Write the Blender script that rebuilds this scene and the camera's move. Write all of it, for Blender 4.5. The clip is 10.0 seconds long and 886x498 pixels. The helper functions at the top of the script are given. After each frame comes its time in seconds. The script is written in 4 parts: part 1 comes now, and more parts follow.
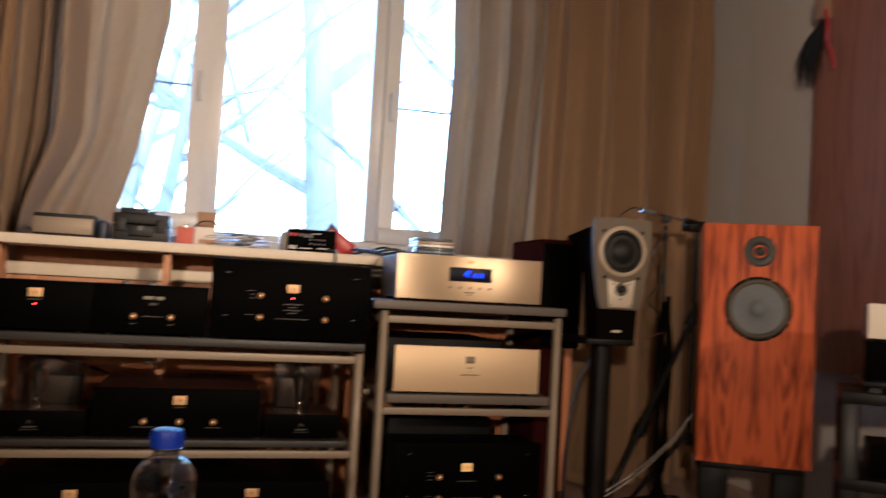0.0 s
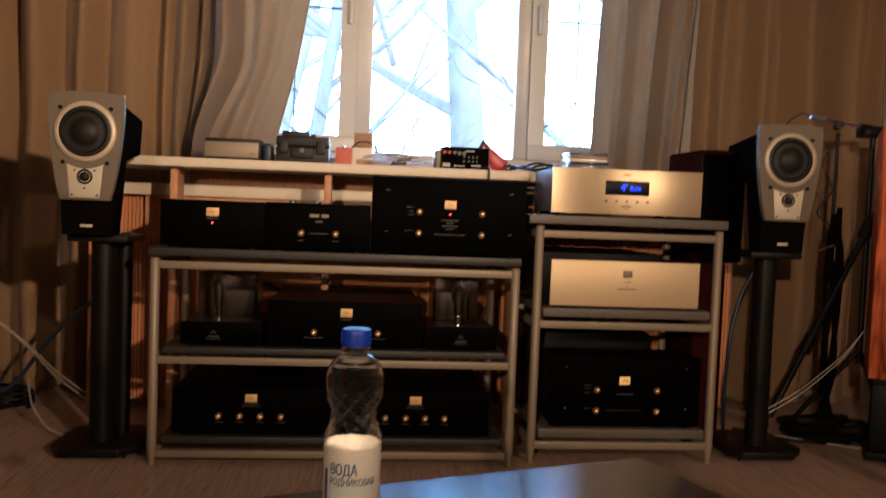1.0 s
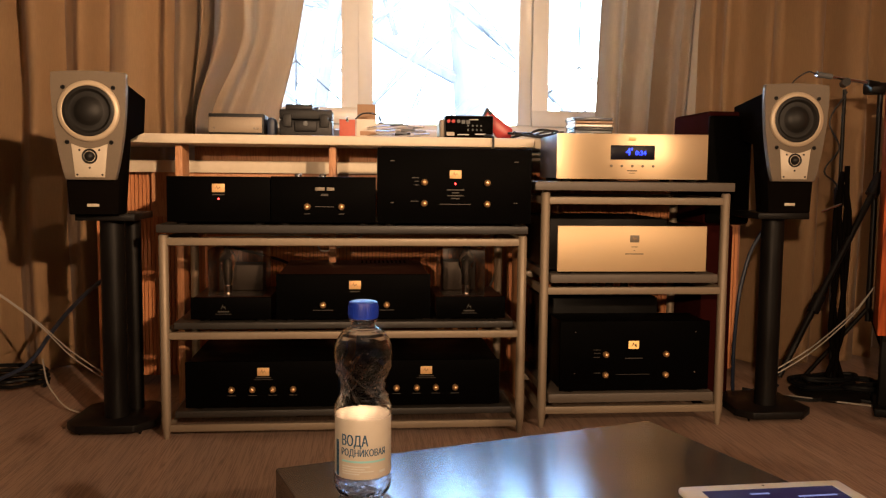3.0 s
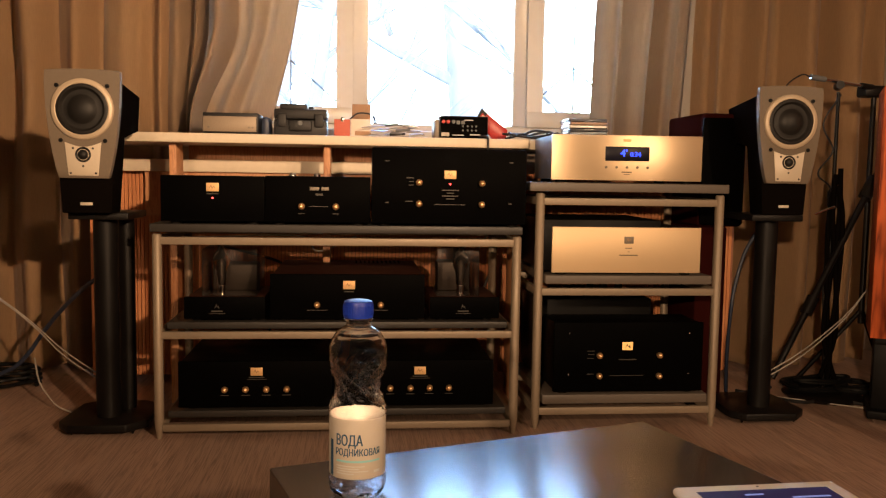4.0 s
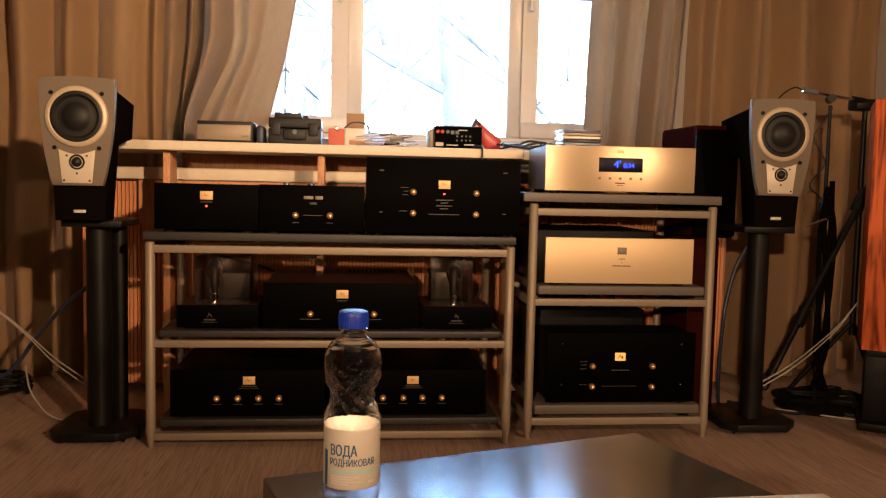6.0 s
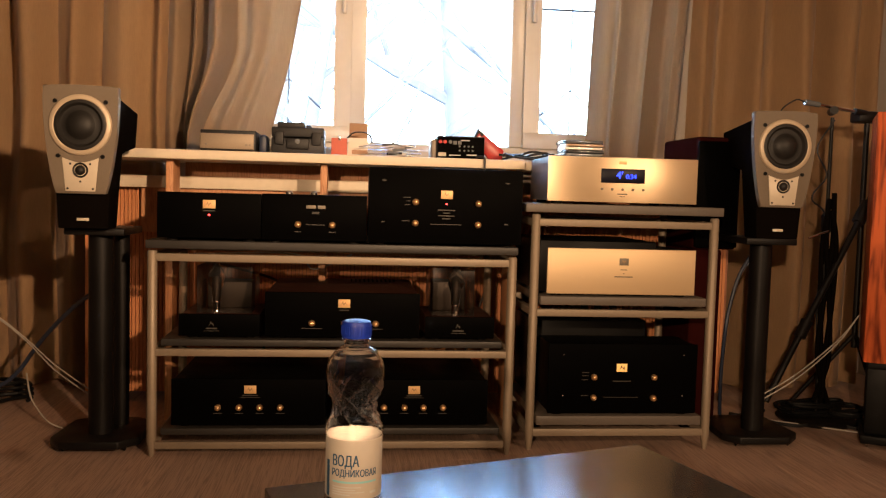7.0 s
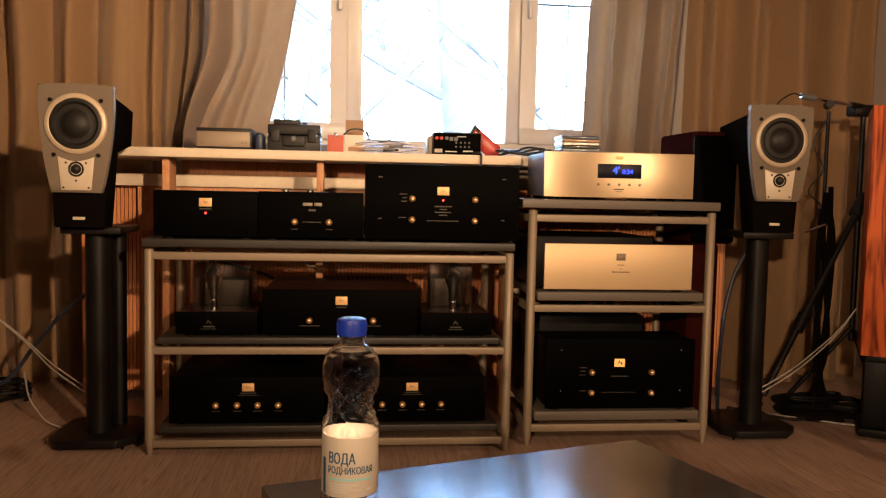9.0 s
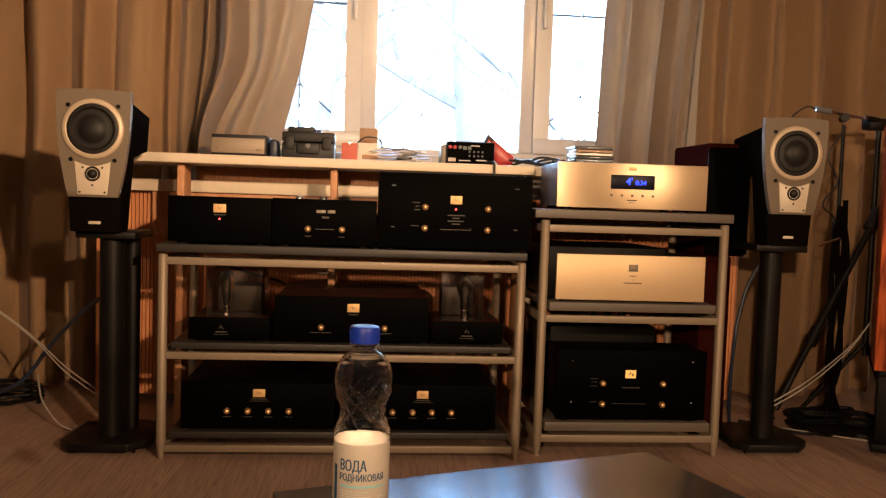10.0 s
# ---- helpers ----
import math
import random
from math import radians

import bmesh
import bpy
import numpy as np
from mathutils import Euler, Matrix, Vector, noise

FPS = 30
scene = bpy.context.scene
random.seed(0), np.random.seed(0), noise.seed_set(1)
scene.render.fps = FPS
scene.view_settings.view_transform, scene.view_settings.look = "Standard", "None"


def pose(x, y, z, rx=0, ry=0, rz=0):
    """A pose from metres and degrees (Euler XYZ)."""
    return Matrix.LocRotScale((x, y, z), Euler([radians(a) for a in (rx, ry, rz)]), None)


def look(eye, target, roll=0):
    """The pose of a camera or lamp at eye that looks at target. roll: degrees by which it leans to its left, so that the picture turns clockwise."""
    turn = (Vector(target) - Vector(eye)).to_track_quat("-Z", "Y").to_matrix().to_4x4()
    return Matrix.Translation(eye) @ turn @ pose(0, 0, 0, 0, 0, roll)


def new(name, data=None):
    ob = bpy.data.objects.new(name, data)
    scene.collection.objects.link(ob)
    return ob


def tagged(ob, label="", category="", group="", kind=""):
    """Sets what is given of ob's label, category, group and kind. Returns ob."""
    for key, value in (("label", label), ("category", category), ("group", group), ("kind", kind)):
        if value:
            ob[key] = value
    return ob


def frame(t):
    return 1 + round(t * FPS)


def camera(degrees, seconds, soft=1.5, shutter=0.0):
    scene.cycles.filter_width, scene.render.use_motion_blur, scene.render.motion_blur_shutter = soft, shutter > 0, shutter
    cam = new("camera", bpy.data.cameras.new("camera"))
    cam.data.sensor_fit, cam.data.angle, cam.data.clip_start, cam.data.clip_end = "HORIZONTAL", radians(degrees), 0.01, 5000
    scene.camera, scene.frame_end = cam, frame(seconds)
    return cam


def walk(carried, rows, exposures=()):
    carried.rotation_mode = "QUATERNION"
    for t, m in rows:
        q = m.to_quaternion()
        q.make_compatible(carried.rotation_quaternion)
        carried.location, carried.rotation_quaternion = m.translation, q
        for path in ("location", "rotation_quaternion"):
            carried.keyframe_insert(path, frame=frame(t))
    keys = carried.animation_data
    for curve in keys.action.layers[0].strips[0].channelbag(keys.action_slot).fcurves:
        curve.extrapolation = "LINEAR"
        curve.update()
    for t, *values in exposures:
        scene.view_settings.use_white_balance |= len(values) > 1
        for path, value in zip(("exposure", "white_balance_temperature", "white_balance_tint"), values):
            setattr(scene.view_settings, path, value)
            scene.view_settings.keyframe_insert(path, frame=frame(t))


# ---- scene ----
cam = camera(55.0, 10.0, soft=1.25, shutter=0.6)
PATH = [
    (0, (0.035, 0.0, 0.776), (0.559, 1.928, 0.873), 3.2),
    (0.2, (0.026, 0.014, 0.768), (0.462, 1.965, 0.844), 3.1),
    (0.5, (0.011, -0.002, 0.762), (0.333, 1.972, 0.789), 3.3),
    (1, (0.0, 0.0, 0.755), (0.204, 1.987, 0.653), 2.2),
    (1.5, (0.001, 0.002, 0.756), (0.171, 1.987, 0.573), 1.2),
    (2, (0.003, 0.0, 0.757), (0.175, 1.983, 0.56), 0.6),
    (2.5, (0.004, -0.004, 0.758), (0.184, 1.98, 0.578), 0.5),
    (4, (0.002, -0.002, 0.756), (0.203, 1.98, 0.583), 0.9),
    (4.5, (0.0, 0.0, 0.755), (0.211, 1.982, 0.581), 1.0),
    (5, (0.001, 0.0, 0.756), (0.22, 1.981, 0.585), 1.0),
    (5.5, (0.0, -0.002, 0.757), (0.22, 1.979, 0.592), 1.1),
    (7, (-0.004, -0.005, 0.759), (0.211, 1.98, 0.63), 1.6),
    (7.5, (-0.001, -0.004, 0.759), (0.213, 1.98, 0.629), 1.3),
    (8, (-0.001, -0.003, 0.76), (0.215, 1.981, 0.624), 1.0),
    (8.5, (0.001, -0.004, 0.76), (0.221, 1.979, 0.62), 1.0),
    (9, (0.0, -0.005, 0.76), (0.219, 1.978, 0.622), 1.2),
    (9.5, (-0.003, -0.006, 0.76), (0.204, 1.979, 0.632), 1.7),
    (10, (-0.003, -0.009, 0.761), (0.189, 1.979, 0.642), 1.9),
]
walk(cam, [(t, look(eye, target, roll)) for t, eye, target, roll in PATH],
     [(0, 2.54, 4500, 5), (0.5, 2.26, 4700, 5), (1.0, 2.40, 4850, 6), (1.5, 2.58, 5200, 8), (2.0, 2.76, 5540, 10), (2.5, 2.88, 5650, 10), (10, 2.88, 5650, 10)])

# ---- world, sun, lamps ----
world = bpy.data.worlds.new("world")
scene.world = world
world.use_nodes = True
wn = world.node_tree
sky = wn.nodes.new("ShaderNodeTexSky")
sky.sky_type = "NISHITA"
sky.sun_disc = False
sky.sun_elevation = radians(28)
sky.sun_rotation = radians(180)
sky.dust_density = 0.6
sky.air_density = 1.0
sky.ozone_density = 0.0
wn.nodes["Background"].inputs["Strength"].default_value = 0.43
wn.links.new(sky.outputs["Color"], wn.nodes["Background"].inputs["Color"])

sun = new("sun", bpy.data.lights.new("sun", "SUN"))
sun.data.energy, sun.data.angle, sun.data.color = 0.5, radians(14), (1.0, 0.95, 0.88)
sun.matrix_world = look((0, -10, 8), (0, 3, 0))


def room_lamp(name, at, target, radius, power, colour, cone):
    """An unseen warm spot in the room behind the camera, fading outwards."""
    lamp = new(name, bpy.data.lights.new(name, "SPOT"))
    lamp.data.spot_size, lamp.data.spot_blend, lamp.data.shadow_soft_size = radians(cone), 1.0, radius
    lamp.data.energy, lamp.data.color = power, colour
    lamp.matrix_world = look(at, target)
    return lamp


room_lamp("warm_lamp", (1.80, -2.0, 1.78), (-1.70, 3.0, 2.25), 0.05, 182.0, (1.0, 0.59, 0.29), 64)
room_lamp("warm_lamp", (-0.85, -2.0, 1.36), (1.65, 3.0, 1.90), 0.05, 84.0, (1.0, 0.60, 0.30), 68)
# Unseen lamp, added for the disc player's highlight and to lift the right side.
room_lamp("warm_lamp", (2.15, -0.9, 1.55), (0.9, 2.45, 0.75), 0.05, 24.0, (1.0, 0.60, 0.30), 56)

# ---- materials ----


def setting(node, key, value):
    if key in node.inputs:
        node.inputs[key].default_value = value


def material(name, colour, rough=0.5, metal=0.0, vary=0.12, grain=60.0, stain=4.0, bump=0.05, stretch=(1, 1, 1), coat=0.0, rough_vary=0.1, random_tone=0.0, shine=0.5):
    """A surface with colour and gloss varied at two scales, and a fine relief."""
    m = bpy.data.materials.new(name)
    m.use_nodes = True
    n, l = m.node_tree.nodes, m.node_tree.links
    b = n["Principled BSDF"]
    setting(b, "Metallic", metal)
    setting(b, "Coat Weight", coat)
    setting(b, "Specular IOR Level", shine)
    co = n.new("ShaderNodeTexCoord")
    mp = n.new("ShaderNodeMapping")
    mp.inputs["Scale"].default_value = stretch
    l.new(co.outputs["Object"], mp.inputs["Vector"])
    fine, coarse = n.new("ShaderNodeTexNoise"), n.new("ShaderNodeTexNoise")
    fine.inputs["Scale"].default_value, coarse.inputs["Scale"].default_value = grain, stain
    fine.inputs["Detail"].default_value, coarse.inputs["Detail"].default_value = 5, 4
    l.new(mp.outputs["Vector"], fine.inputs["Vector"])
    l.new(co.outputs["Object"], coarse.inputs["Vector"])
    mix = n.new("ShaderNodeMath")
    mix.operation = "ADD"
    l.new(fine.outputs["Fac"], mix.inputs[0])
    l.new(coarse.outputs["Fac"], mix.inputs[1])
    span = n.new("ShaderNodeMapRange")
    span.inputs["From Min"].default_value, span.inputs["From Max"].default_value = 0.6, 1.4
    span.inputs["To Min"].default_value, span.inputs["To Max"].default_value = 1 - vary, 1 + vary
    l.new(mix.outputs[0], span.inputs["Value"])
    tone = n.new("ShaderNodeVectorMath")
    tone.operation = "SCALE"
    tone.inputs[0].default_value = colour
    factor = span.outputs[0]
    if random_tone:
        info = n.new("ShaderNodeObjectInfo")
        r = n.new("ShaderNodeMapRange")
        r.inputs["To Min"].default_value, r.inputs["To Max"].default_value = 1 - random_tone, 1 + random_tone
        l.new(info.outputs["Random"], r.inputs["Value"])
        mul = n.new("ShaderNodeMath")
        mul.operation = "MULTIPLY"
        l.new(r.outputs[0], mul.inputs[0])
        l.new(factor, mul.inputs[1])
        factor = mul.outputs[0]
    l.new(factor, tone.inputs["Scale"])
    l.new(tone.outputs[0], b.inputs["Base Color"])
    rr = n.new("ShaderNodeMapRange")
    rr.inputs["From Min"].default_value, rr.inputs["From Max"].default_value = 0.3, 0.7
    rr.inputs["To Min"].default_value, rr.inputs["To Max"].default_value = max(0.02, rough - rough_vary), min(1, rough + rough_vary)
    l.new(coarse.outputs["Fac"], rr.inputs["Value"])
    l.new(rr.outputs[0], b.inputs["Roughness"])
    if bump:
        bp = n.new("ShaderNodeBump")
        bp.inputs["Strength"].default_value, bp.inputs["Distance"].default_value = bump, 0.002
        l.new(fine.outputs["Fac"], bp.inputs["Height"])
        l.new(bp.outputs[0], b.inputs["Normal"])
    return m


def glow(name, colour, strength):
    m = bpy.data.materials.new(name)
    m.use_nodes = True
    b = m.node_tree.nodes["Principled BSDF"]
    b.inputs["Base Color"].default_value = (*[c * 0.2 for c in colour], 1)
    b.inputs["Emission Color"].default_value = (*colour, 1)
    b.inputs["Emission Strength"].default_value = strength
    return m


def clear(name, tint=(1, 1, 1), ior=1.45, rough=0.0):
    m = bpy.data.materials.new(name)
    m.use_nodes = True
    b = m.node_tree.nodes["Principled BSDF"]
    b.inputs["Base Color"].default_value = (*tint, 1)
    b.inputs["Roughness"].default_value = rough
    b.inputs["IOR"].default_value = ior
    b.inputs["Transmission Weight"].default_value = 1.0
    return m


def striped_wood(name, dark, light, scale, stretch, rough, mirror=False, coat=0.0, random_tone=0.0, warp=2.0, relief=0.15):
    """Wood whose grain runs along the axis that stretch shortens; mirror: a bookmatched veneer."""
    m = bpy.data.materials.new(name)
    m.use_nodes = True
    n, l = m.node_tree.nodes, m.node_tree.links
    b = n["Principled BSDF"]
    setting(b, "Coat Weight", coat)
    co = n.new("ShaderNodeTexCoord")
    vec = co.outputs["Object"]
    info = n.new("ShaderNodeObjectInfo")
    if mirror:
        ab = n.new("ShaderNodeVectorMath")
        ab.operation = "ABSOLUTE"
        l.new(vec, ab.inputs[0])
        vec = ab.outputs[0]
    if random_tone:
        sh = n.new("ShaderNodeVectorMath")
        sh.operation = "SCALE"
        sh.inputs[0].default_value = (7, 13, 5)
        l.new(info.outputs["Random"], sh.inputs["Scale"])
        ad = n.new("ShaderNodeVectorMath")
        l.new(vec, ad.inputs[0])
        l.new(sh.outputs[0], ad.inputs[1])
        vec = ad.outputs[0]
    mp = n.new("ShaderNodeMapping")
    mp.inputs["Scale"].default_value = stretch
    l.new(vec, mp.inputs["Vector"])
    big, fine = n.new("ShaderNodeTexNoise"), n.new("ShaderNodeTexNoise")
    big.inputs["Scale"].default_value, big.inputs["Detail"].default_value, big.inputs["Distortion"].default_value = scale, 3, warp
    fine.inputs["Scale"].default_value, fine.inputs["Detail"].default_value = scale * 9, 6
    l.new(mp.outputs[0], big.inputs["Vector"])
    l.new(mp.outputs[0], fine.inputs["Vector"])
    rings = n.new("ShaderNodeMath")
    rings.operation = "MULTIPLY"
    rings.inputs[1].default_value = 7.0
    l.new(big.outputs["Fac"], rings.inputs[0])
    saw = n.new("ShaderNodeMath")
    saw.operation = "PINGPONG"
    saw.inputs[1].default_value = 0.5
    l.new(rings.outputs[0], saw.inputs[0])
    add = n.new("ShaderNodeMath")
    add.operation = "ADD"
    l.new(saw.outputs[0], add.inputs[0])
    l.new(fine.outputs["Fac"], add.inputs[1])
    ramp = n.new("ShaderNodeValToRGB")
    ramp.color_ramp.elements[0].position, ramp.color_ramp.elements[0].color = 0.35, (*dark, 1)
    ramp.color_ramp.elements[1].position, ramp.color_ramp.elements[1].color = 0.85, (*light, 1)
    l.new(add.outputs[0], ramp.inputs["Fac"])
    out = ramp.outputs["Color"]
    if random_tone:
        r = n.new("ShaderNodeMapRange")
        r.inputs["To Min"].default_value, r.inputs["To Max"].default_value = 1 - random_tone, 1 + random_tone
        l.new(info.outputs["Random"], r.inputs["Value"])
        sc = n.new("ShaderNodeVectorMath")
        sc.operation = "SCALE"
        l.new(out, sc.inputs[0])
        l.new(r.outputs[0], sc.inputs["Scale"])
        out = sc.outputs[0]
    l.new(out, b.inputs["Base Color"])
    rr = n.new("ShaderNodeMapRange")
    rr.inputs["To Min"].default_value, rr.inputs["To Max"].default_value = rough - 0.08, rough + 0.12
    l.new(fine.outputs["Fac"], rr.inputs["Value"])
    l.new(rr.outputs[0], b.inputs["Roughness"])
    bp = n.new("ShaderNodeBump")
    bp.inputs["Strength"].default_value, bp.inputs["Distance"].default_value = relief, 0.001
    l.new(fine.outputs["Fac"], bp.inputs["Height"])
    l.new(bp.outputs[0], b.inputs["Normal"])
    return m


def cloth(name, colour, through_light):
    """Curtain cloth: matt weave that lets a little light through."""
    m = material(name, colour, 0.75, 0, 0.10, 260.0, 3.0, 0.25, (1, 1, 0.12))
    n, l = m.node_tree.nodes, m.node_tree.links
    b = n["Principled BSDF"]
    setting(b, "Sheen Weight", 0.25)
    tr = n.new("ShaderNodeBsdfTranslucent")
    tr.inputs["Color"].default_value = (*colour, 1)
    mx = n.new("ShaderNodeMixShader")
    mx.inputs[0].default_value = through_light
    l.new(b.outputs[0], mx.inputs[1])
    l.new(tr.outputs[0], mx.inputs[2])
    l.new(mx.outputs[0], n["Material Output"].inputs["Surface"])
    return m


wall_paint = material("wall_paint", (0.54, 0.49, 0.43), 0.8, 0, 0.06, 120, 1.5, 0.15)
ceiling_paint = material("ceiling_paint", (0.42, 0.40, 0.38), 0.85, 0, 0.04, 120, 1.2, 0.1)
low_bounce_paint = material("low_bounce_paint", (0.10, 0.085, 0.075), 0.8, 0, 0.08, 90, 1.2, 0.1)
facade = material("facade", (0.42, 0.38, 0.34), 0.9, 0, 0.12, 40, 1.5, 0.3)
window_white = material("window_white", (0.58, 0.56, 0.52), 0.35, 0, 0.04, 40, 3, 0.02)
floor_wood = striped_wood("floor_wood", (0.20, 0.132, 0.098), (0.46, 0.315, 0.235), 5.0, (13, 0.30, 1), 0.36, random_tone=0.05, warp=0.6)
rosewood = striped_wood("rosewood", (0.090, 0.010, 0.003), (0.60, 0.125, 0.026), 2.6, (2.3, 2.3, 0.30), 0.52, mirror=True, warp=1.8)
setting(rosewood.node_tree.nodes["Principled BSDF"], "Specular IOR Level", 0.2)
panel_wood = striped_wood("panel_wood", (0.21, 0.080, 0.040), (0.33, 0.140, 0.073), 2.0, (2, 2, 0.3), 0.45)
screen_wood = striped_wood("screen_wood", (0.46, 0.15, 0.052), (0.64, 0.27, 0.10), 5.0, (6, 6, 0.4), 0.55)
upright_wood = striped_wood("upright_wood", (0.40, 0.17, 0.07), (0.58, 0.29, 0.13), 5.0, (6, 6, 0.5), 0.5)
black_wood = material("black_lacquer", (0.0075, 0.0068, 0.0065), 0.24, 0, 0.25, 240, 5, 0.0, (0.08, 1, 1), rough_vary=0.02, shine=0.9)
setting(black_wood.node_tree.nodes["Principled BSDF"], "IOR", 2.45)
setting(black_wood.node_tree.nodes["Principled BSDF"], "Anisotropic", 0.82)
grain_way = black_wood.node_tree.nodes.new("ShaderNodeCombineXYZ")
grain_way.inputs["X"].default_value, grain_way.inputs["Y"].default_value = 0.06, 1.0
black_wood.node_tree.links.new(grain_way.outputs[0], black_wood.node_tree.nodes["Principled BSDF"].inputs["Tangent"])
cherry_gloss = material("cherry_gloss", (0.026, 0.005, 0.004), 0.55, 0, 0.25, 14, 3, 0.0, (1, 1, 0.2), rough_vary=0.04, shine=0.0)
cream_board = material("cream_board", (0.74, 0.64, 0.49), 0.5, 0, 0.06, 50, 3, 0.04)
curtain_cloth = cloth("curtain_cloth", (0.49, 0.320, 0.165), 0.05)
# A shaded copy of curtain_cloth: dimness and grey daylight beside the window, as colour.
shaded_cloth = cloth("shaded_curtain_cloth", (0.42, 0.295, 0.180), 0.05)
rack_metal = material("rack_metal", (0.265, 0.21, 0.148), 0.5, 0.25, 0.08, 140, 6, 0.05)
shelf_grey = material("shelf_grey", (0.026, 0.023, 0.020), 0.5, 0, 0.14, 120, 6, 0.1)
board_grey = material("board_grey", (0.115, 0.096, 0.078), 0.5, 0, 0.10, 120, 6, 0.08)
amp_black = material("amp_black", (0.0013, 0.0012, 0.0012), 0.5, 0.0, 0.2, 160, 7, 0.0, rough_vary=0.06, shine=0.015)
amp_case = material("amp_case", (0.0030, 0.0026, 0.0024), 0.45, 0.0, 0.2, 160, 7, 0.03, shine=0.10)
amp_grey_case = material("amp_grey_case", (0.18, 0.20, 0.24), 0.4, 0.3, 0.1, 160, 7, 0.05)
copper_top = material("copper_top", (0.060, 0.022, 0.013), 0.45, 0.3, 0.15, 90, 6, 0.05)
brushed = material("brushed_aluminium", (0.66, 0.50, 0.31), 0.36, 0.60, 0.015, 420, 3, 0.02, (0.004, 0.4, 1.6), rough_vary=0.0)
satin_silver = material("satin_silver", (0.70, 0.52, 0.30), 0.5, 0.45, 0.015, 420, 3, 0.06, (0.02, 0.4, 1.6), rough_vary=0.02)
setting(brushed.node_tree.nodes["Principled BSDF"], "Anisotropic", 0.80)
setting(brushed.node_tree.nodes["Principled BSDF"], "Anisotropic Rotation", 0.25)
brush_way = brushed.node_tree.nodes.new("ShaderNodeTangent")
brush_way.direction_type, brush_way.axis = "RADIAL", "Z"
brushed.node_tree.links.new(brush_way.outputs[0], brushed.node_tree.nodes["Principled BSDF"].inputs["Tangent"])
gold = material("gold", (0.95, 0.60, 0.28), 0.36, 0.80, 0.05, 90, 12, 0.0, rough_vary=0.04)
plate_gold = material("plate_gold", (0.72, 0.46, 0.20), 0.5, 0.35, 0.06, 200, 20, 0.05)
plate_grey = material("plate_grey", (0.20, 0.17, 0.13), 0.5, 0.3, 0.1, 200, 20, 0.05)
plate_mark = material("plate_mark", (0.36, 0.22, 0.10), 0.5, 0.2, 0.08, 200, 20, 0)
dim_print = material("dim_print", (0.036, 0.031, 0.026), 0.6, 0, 0.1, 300, 30, 0)
dark_print = material("dark_print", (0.05, 0.04, 0.03), 0.6, 0, 0.1, 300, 30, 0)
chrome = material("chrome", (0.75, 0.75, 0.75), 0.15, 1.0, 0.04, 60, 12, 0.0)
speaker_grey = material("speaker_grey", (0.165, 0.132, 0.096), 0.5, 0.0, 0.06, 180, 6, 0.06, shine=0.25)
speaker_ring = material("speaker_ring", (0.54, 0.44, 0.31), 0.42, 0.15, 0.04, 180, 6, 0.04)
speaker_plate = material("speaker_plate", (0.60, 0.52, 0.40), 0.42, 0.1, 0.04, 180, 6, 0.04)
cone_black = material("cone_black", (0.013, 0.012, 0.011), 0.5, 0, 0.15, 120, 10, 0.05, shine=0.3)
rubber = material("rubber", (0.006, 0.006, 0.006), 0.5, 0, 0.15, 120, 10, 0.05, shine=0.12)
surround_olive = material("surround_olive", (0.085, 0.070, 0.048), 0.55, 0, 0.1, 80, 9, 0.05, shine=0.3)
tweeter_grey = material("tweeter_grey", (0.032, 0.030, 0.026), 0.5, 0, 0.15, 120, 10, 0.05, shine=0.3)
cone_grey = material("cone_grey", (0.13, 0.14, 0.15), 0.6, 0.0, 0.12, 80, 9, 0.1)
cabinet_black = material("cabinet_black", (0.0045, 0.0034, 0.0028), 0.85, 0, 0.2, 90, 6, 0.03, shine=0.0)
stand_black = material("stand_black", (0.006, 0.005, 0.0045), 0.42, 0.0, 0.2, 200, 6, 0.08, shine=0.2)
plastic_black = material("plastic_black", (0.010, 0.010, 0.011), 0.5, 0, 0.2, 160, 8, 0.1, shine=0.35)
plastic_blue = material("plastic_blue", (0.008, 0.026, 0.27), 0.4, 0, 0.06, 120, 10, 0.03, shine=0.3)
tablet_white = material("tablet_white", (0.84, 0.75, 0.61), 0.5, 0, 0.02, 60, 5, 0.0, shine=0.1)
label_paper = material("label_paper", (0.46, 0.41, 0.34), 0.6, 0, 0.03, 120, 15, 0.02)
ink_blue = material("ink_blue", (0.012, 0.065, 0.14), 0.5, 0, 0.05, 120, 15, 0)
ink_teal = material("ink_teal", (0.25, 0.52, 0.55), 0.5, 0, 0.05, 120, 15, 0)
ink_grey = material("ink_grey", (0.50, 0.50, 0.48), 0.5, 0, 0.05, 120, 15, 0)
red_paint = material("red_paint", (0.42, 0.022, 0.016), 0.35, 0, 0.1, 90, 10, 0.03)
red_card = material("red_card", (0.50, 0.11, 0.07), 0.6, 0, 0.1, 90, 14, 0.05)
white_card = material("white_card", (0.72, 0.66, 0.58), 0.6, 0, 0.05, 120, 8, 0.05)
brown_card = material("brown_card", (0.34, 0.21, 0.12), 0.7, 0, 0.08, 120, 8, 0.08)
cable_white = material("cable_white", (0.42, 0.38, 0.33), 0.45, 0, 0.06, 90, 8, 0.02)
cable_black = material("cable_black", (0.012, 0.012, 0.013), 0.45, 0, 0.1, 90, 8, 0.02)
cable_blue = material("cable_blue", (0.02, 0.03, 0.06), 0.45, 0, 0.1, 90, 8, 0.02)
bark = material("bark", (0.165, 0.162, 0.158), 0.9, 0, 0.3, 12, 2, 0.6, (1, 1, 0.3))
grille_metal = material("grille_metal", (0.11, 0.12, 0.13), 0.6, 0.1, 0.1, 60, 6, 0.1)
